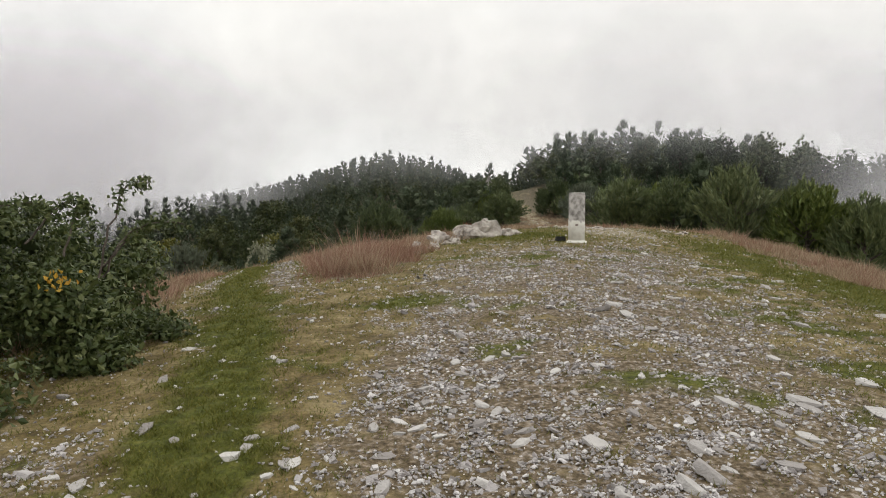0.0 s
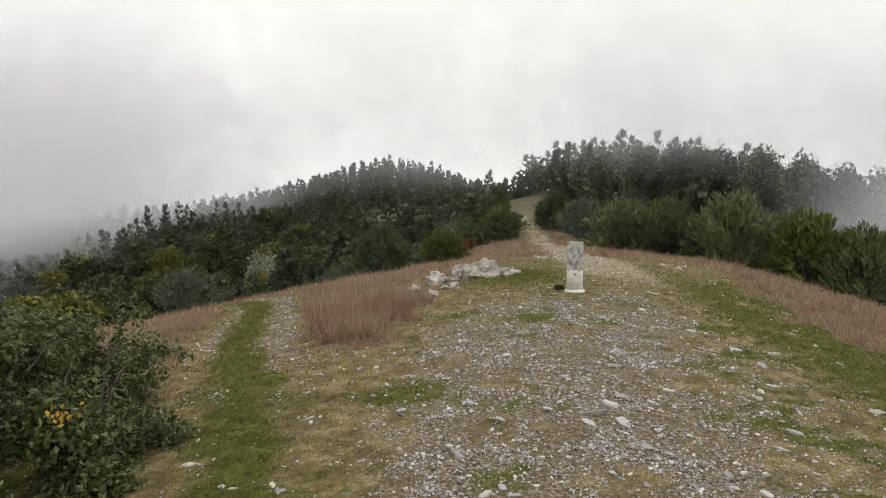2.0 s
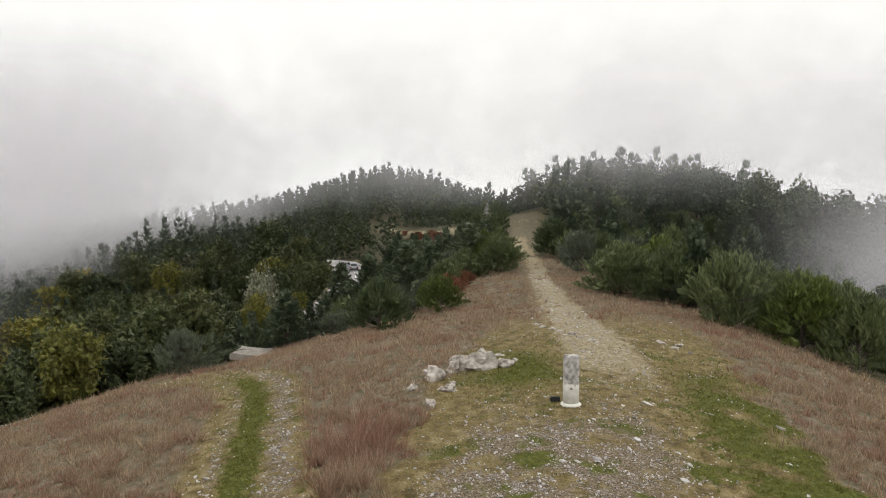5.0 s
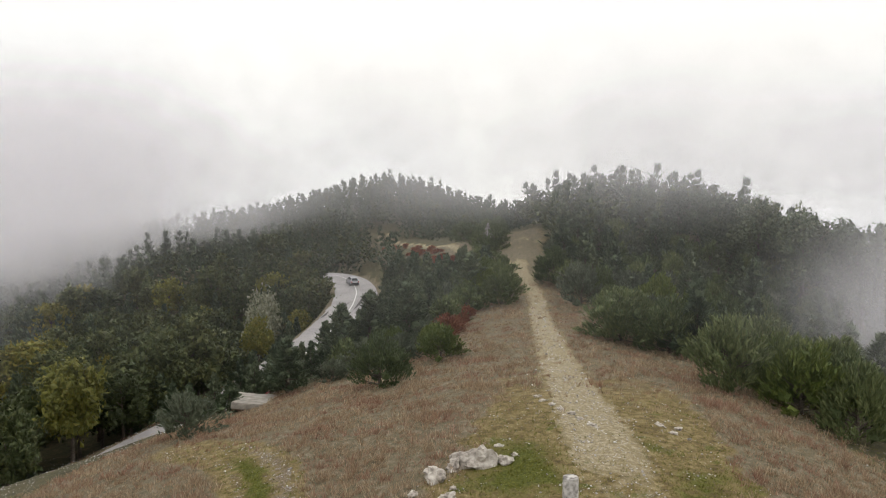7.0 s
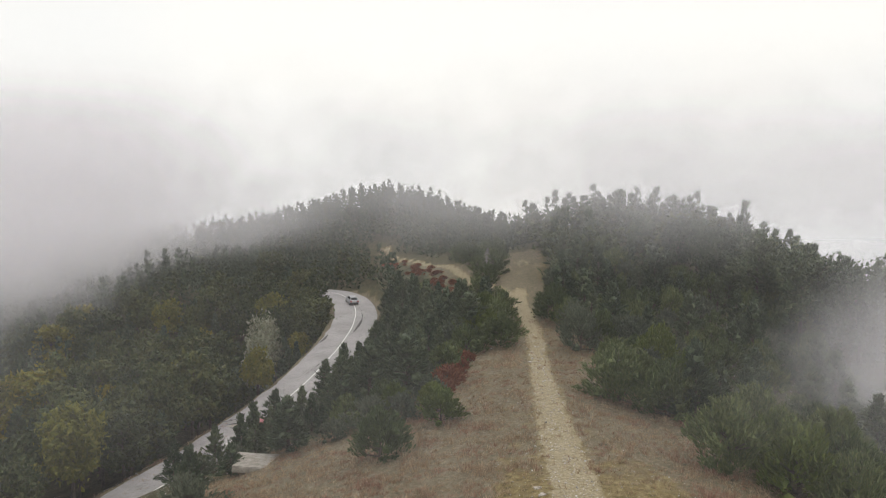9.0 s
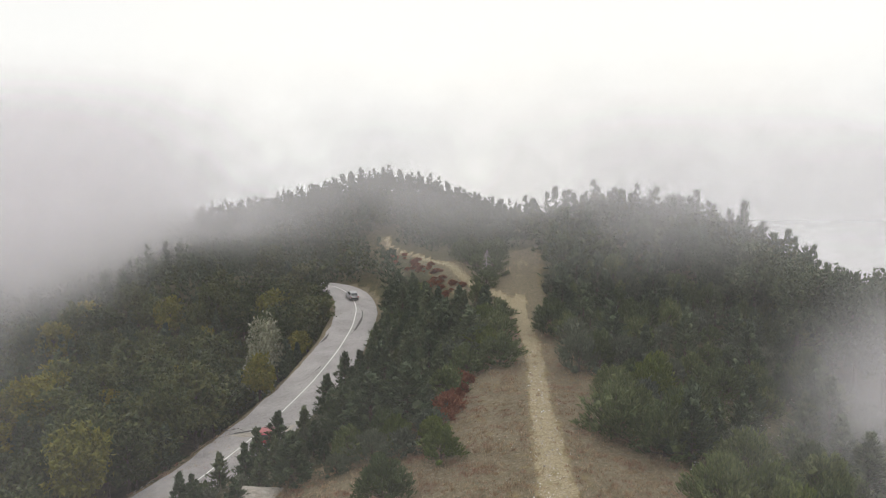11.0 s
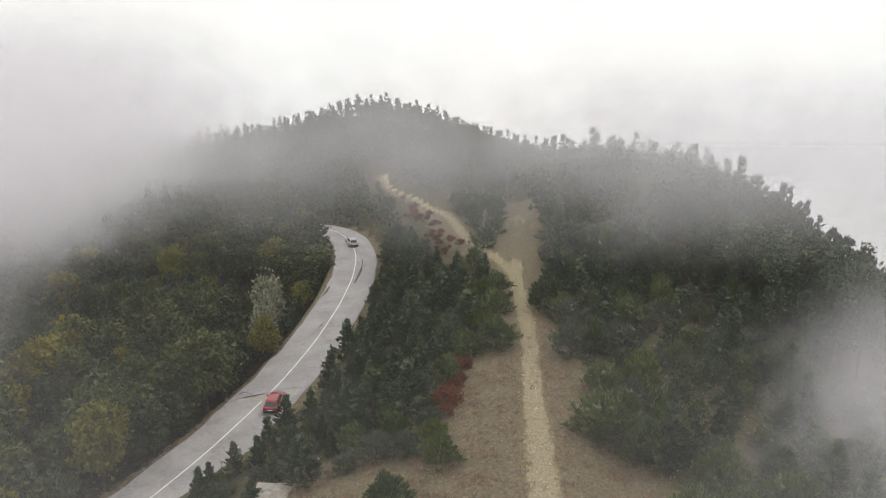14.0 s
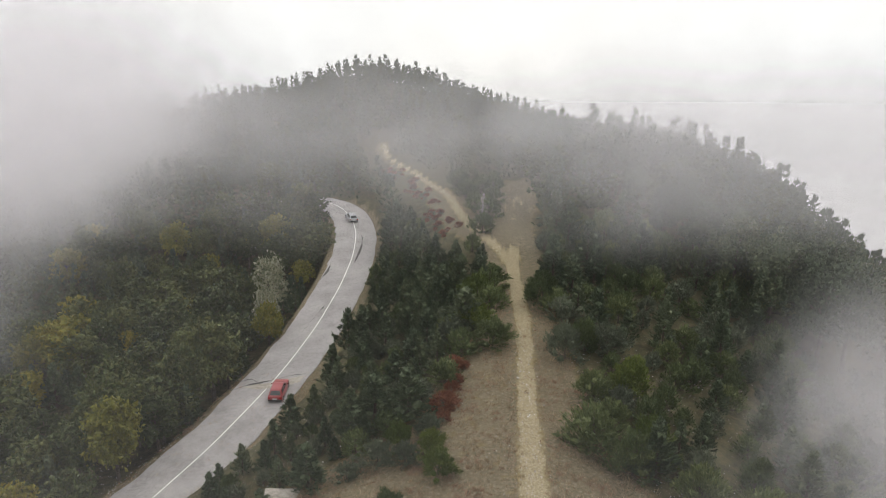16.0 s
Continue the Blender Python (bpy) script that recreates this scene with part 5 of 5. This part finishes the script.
def crack(pts, width, seed):
    rng = np.random.RandomState(seed)
    line = []
    for (ax, ay), (bx, by) in zip(pts, pts[1:]):
        for t in np.linspace(0, 1, 8, endpoint=False):
            line.append((ax + (bx - ax) * t + rng.normal(0, 0.07), ay + (by - ay) * t + rng.normal(0, 0.07)))
    left = [(x, y + width * rng.uniform(0.3, 1.0)) for x, y in line]
    patch("crack", "dark jagged crack in the asphalt", line + left[::-1], M_TAR, 0.05, road)


crack([(-24.3, 71.6), (-22.5, 72.7), (-21.0, 72.9), (-19.5, 73.6), (-17.4, 74.6), (-15.8, 74.9)], 0.10, 1)
crack([(-23.6, 73.4), (-22.3, 73.9), (-21.3, 73.2)], 0.12, 2)
crack([(-18.8, 99), (-18.3, 103), (-17.6, 105), (-17.9, 109)], 0.35, 3)
crack([(-14.3, 106), (-13.4, 112), (-13.6, 118), (-14.6, 124)], 0.25, 4)
crack([(-18.2, 86), (-16.6, 92), (-15.9, 96)], 0.14, 5)


def concrete_slab():
    bm = bmesh.new()
    bmesh.ops.create_cube(bm, size=1, matrix=Matrix.Diagonal((3.6, 2.6, 0.4, 1)))
    bmesh.ops.bevel(bm, geom=list(bm.edges), offset=0.05, segments=2, affect="EDGES")
    bmesh.ops.subdivide_edges(bm, edges=list(bm.edges), cuts=2, use_grid_fill=True)
    for v in bm.verts:
        v.co += noise.noise_vector(v.co * 1.7) * 0.05
    me = bpy.data.meshes.new("concrete_slab")
    bm.to_mesh(me)
    bm.free()
    me.materials.append(M_CONCRETE)
    ob = tagged(new("concrete_slab"  , me), "old flat concrete slab half buried in the slope", "slab")
    ob.matrix_world = pose(-10.9, 42.0, ground_z(-10.9, 42.0) - 0.02, 0, 6, 8)


concrete_slab()


def dead_tree(x, y, h, seed):
    rng = np.random.RandomState(seed)
    root = tagged(new("dead_tree"), "bare grey dead tree with hanging branches", "tree")
    root.matrix_world = pose(x, y, ground_z(x, y))
    zs = np.linspace(-0.2, h, 8)
    stem = np.column_stack([0.06 * zs, 0.03 * zs, zs])
    part("trunk", mesh_from("trunk", *tube(stem, np.linspace(0.16, 0.03, 8), 7), M_DEADWOOD, True), root)
    pieces = []
    for k in range(70):
        z = rng.uniform(0.25, 1) * h
        a, q = rng.uniform(0, 6.28), (1.15 - z / h) * h * 0.42 * rng.uniform(0.6, 1.1)
        s = np.array([0.06 * z, 0.03 * z, z])
        e = s + [q * math.cos(a), q * math.sin(a), -0.35 * q - 0.2]
        pieces.append(tube([s, (s + e) / 2 + [0, 0, 0.12 * q], e], [0.035, 0.025, 0.008], 4))
    part("branches", mesh_from("branches", *join(pieces), M_DEADWOOD, True), root)


dead_tree(6.4, 100.5, 4.6, 5)


def dark_stub():
    bm = bmesh.new()
    bmesh.ops.create_cube(bm, size=1, matrix=Matrix.Diagonal((0.24, 0.14, 0.13, 1)))
    bmesh.ops.bevel(bm, geom=list(bm.edges), offset=0.02, segments=2, affect="EDGES")
    for v in bm.verts:
        v.co += noise.noise_vector(v.co * 9) * 0.02
    me = bpy.data.meshes.new("charred_block")
    bm.to_mesh(me)
    bm.free()
    me.materials.append(M_TRIM)
    tagged(new("charred_block", me), "small charred black block beside the pillar", "block").matrix_world = pose(2.88, 16.95, ground_z(2.88, 16.95) + 0.06, 0, 4, 15)


dark_stub()

# ---- mist banks ----
def mist_material(name, density, scale, seed, fall, even=False, billow=()):
    """Thin cloud that scatters the daylight; its thickness drifts in soft patches. fall: (axis, from, to) of its thinning."""
    m = bpy.data.materials.new(name)
    m.use_nodes = True
    n, l = m.node_tree.nodes, m.node_tree.links
    n.clear()
    out = n.new("ShaderNodeOutputMaterial")
    mix = n.new("ShaderNodeMixShader")
    clear = n.new("ShaderNodeBsdfTransparent")
    both = n.new("ShaderNodeMixShader")
    both.inputs["Fac"].default_value = 0.5
    front, back = n.new("ShaderNodeBsdfDiffuse"), n.new("ShaderNodeBsdfTranslucent")
    for q in (front, back):
        q.inputs["Color"].default_value = (0.872, 0.85, 0.882, 1)
    l.new(front.outputs["BSDF"], both.inputs[1])
    l.new(back.outputs["BSDF"], both.inputs[2])
    geo = n.new("ShaderNodeNewGeometry")
    mp = n.new("ShaderNodeMapping")
    mp.inputs["Location"].default_value = (seed * 13.1, seed * 7.7, seed * 3.3)
    l.new(geo.outputs["Position"], mp.inputs["Vector"])
    ns = n.new("ShaderNodeTexNoise")
    ns.inputs["Scale"].default_value, ns.inputs["Detail"].default_value, ns.inputs["Roughness"].default_value = 1 / scale, 3.5, 0.5
    ns.inputs["Distortion"].default_value = 0.15
    l.new(mp.outputs["Vector"], ns.inputs["Vector"])
    sep = n.new("ShaderNodeSeparateXYZ")
    l.new(geo.outputs["Position"], sep.inputs["Vector"])
    thick = ns.outputs["Fac"]
    for ax, a, b, lo, hi in billow:
        r, k = n.new("ShaderNodeMapRange"), n.new("ShaderNodeMath")
        r.inputs["From Min"].default_value, r.inputs["From Max"].default_value = a, b
        r.inputs["To Min"].default_value, r.inputs["To Max"].default_value = lo, hi
        l.new(sep.outputs[ax], r.inputs["Value"])
        l.new(thick, k.inputs[0])
        l.new(r.outputs["Result"], k.inputs[1])
        thick = k.outputs["Value"]
    nr = n.new("ShaderNodeMapRange")
    nr.interpolation_type = "SMOOTHSTEP"
    nr.inputs["From Min"].default_value, nr.inputs["From Max"].default_value = (-1.0, 0.0) if even else (0.24, 0.74)
    nr.inputs["To Min"].default_value = 0.0 if billow else 0.07
    l.new(thick, nr.inputs["Value"])
    value = nr.outputs["Result"]
    base = n.new("ShaderNodeMath")
    base.operation = "MULTIPLY"
    base.inputs[1].default_value = density
    l.new(value, base.inputs[0])
    value = base.outputs["Value"]
    for ax, a, b, lo, hi in fall:
        r = n.new("ShaderNodeMapRange")
        r.interpolation_type = "SMOOTHSTEP"
        r.inputs["From Min"].default_value, r.inputs["From Max"].default_value = a, b
        r.inputs["To Min"].default_value, r.inputs["To Max"].default_value = lo, hi
        l.new(sep.outputs[ax], r.inputs["Value"])
        k = n.new("ShaderNodeMath")
        k.operation = "MULTIPLY"
        l.new(value, k.inputs[0])
        l.new(r.outputs["Result"], k.inputs[1])
        value = k.outputs["Value"]
    neg, power, cover = n.new("ShaderNodeMath"), n.new("ShaderNodeMath"), n.new("ShaderNodeMath")
    neg.operation, power.operation, cover.operation = "MULTIPLY", "POWER", "SUBTRACT"
    neg.inputs[1].default_value, power.inputs[0].default_value, cover.inputs[0].default_value = -1.0, 2.718, 1.0
    l.new(value, neg.inputs[0])
    l.new(neg.outputs["Value"], power.inputs[1])
    l.new(power.outputs["Value"], cover.inputs[1])
    l.new(cover.outputs["Value"], mix.inputs["Fac"])
    l.new(clear.outputs["BSDF"], mix.inputs[1])
    l.new(both.outputs["Shader"], mix.inputs[2])
    l.new(mix.outputs["Shader"], out.inputs["Surface"])
    return m


def mist_bank(y, half, z0, z1, bow, density, scale, seed, fall, even=False, billow=()):
    """A veil of mist across the view at distance y, bowed and uneven."""
    u, w = np.linspace(-1, 1, 60), np.linspace(0, 1, 20)
    U, W = np.meshgrid(u, w)
    x = U * half
    yy = y - bow * U * U + 0.05 * y * np.sin(U * 5 + seed) * (0.4 + W) + 0.03 * y * np.sin(W * 6 + seed)
    z = z0 + (z1 - z0) * W
    i = (np.arange(19)[:, None] * 60 + np.arange(59)[None]).ravel()
    me = mesh_from("mist", np.stack([x.ravel(), yy.ravel(), z.ravel()], 1), np.stack([i, i + 1, i + 61, i + 60], 1), mist_material("mist", density, scale, seed, fall, even, billow), True)
    tagged(new("mist", me), "thin drifting bank of white mist over the woods", "mist", kind="stuff")


# fall: axis, from, to, strength at from, strength at to; billow: the same, added to the drifting patches
mist_bank(13, 70, 4, 34, 0, 0.13, 16, 9, [("Z", 5, 9, 0.0, 1.0), ("Z", 13, 22, 1.0, 0.45), ("Z", 26, 34, 1.0, 0.0)])
# the bank that rises out of the valley beside the ridge
for k, y in enumerate((29, 34, 39, 44, 49, 55, 61)):
    mist_bank(y, 2.1 * y + 10, -40, 17, 5, 0.28, 11 + k, 20 + k, [("Z", 1, 12.5, 1.0, 0.0)], billow=[("X", 0.30 * y, 0.30 * y + 26, -0.5, 0.3)])
# thin wisps over the saddle and the wooded hill
for k, y in enumerate((66, 73, 80, 98, 107, 116, 126)):
    mist_bank(y, 2.1 * y, 3, 34, 8, 0.25, 13 + 1.5 * k, 40 + k, [("Z", 6, 17, 0.0, 1.0), ("Z", 18, 32, 1.0, 0.0)], billow=[("X", -20, 35, -0.1, 0.08)])
# the thick cloud that lies over the valley on the road's side
for k, y in enumerate((76, 84, 92, 100, 109, 118, 128, 139, 151, 165, 182, 205, 235, 275)):
    low = max(-9.0, 1.0 - 0.9 * k)
    mist_bank(y, 2.0 * y, -40, 17 + 0.22 * y, 8, 0.22 if k < 4 else 0.275, 15 + 1.6 * k, 60 + k, [("Z", 8 + 0.05 * y, 16 + 0.21 * y, 1.0, 0.0)], billow=[("X", -(0.78 if k < 5 else 0.70) * y, -(0.10 if k < 5 else 0.04) * y, 0.42, -0.60), ("Z", low - 4, low + 13, -0.42, 0.06)])
mist_bank(200, 340, -80, 66, 20, 0.27, 40, 4, [("Z", 16, 64, 1.0, 0.0)])
mist_bank(380, 800, -250, 26, 0, 3.0, 120, 6, [("Z", -90, 24, 1.0, 0.0)], True)
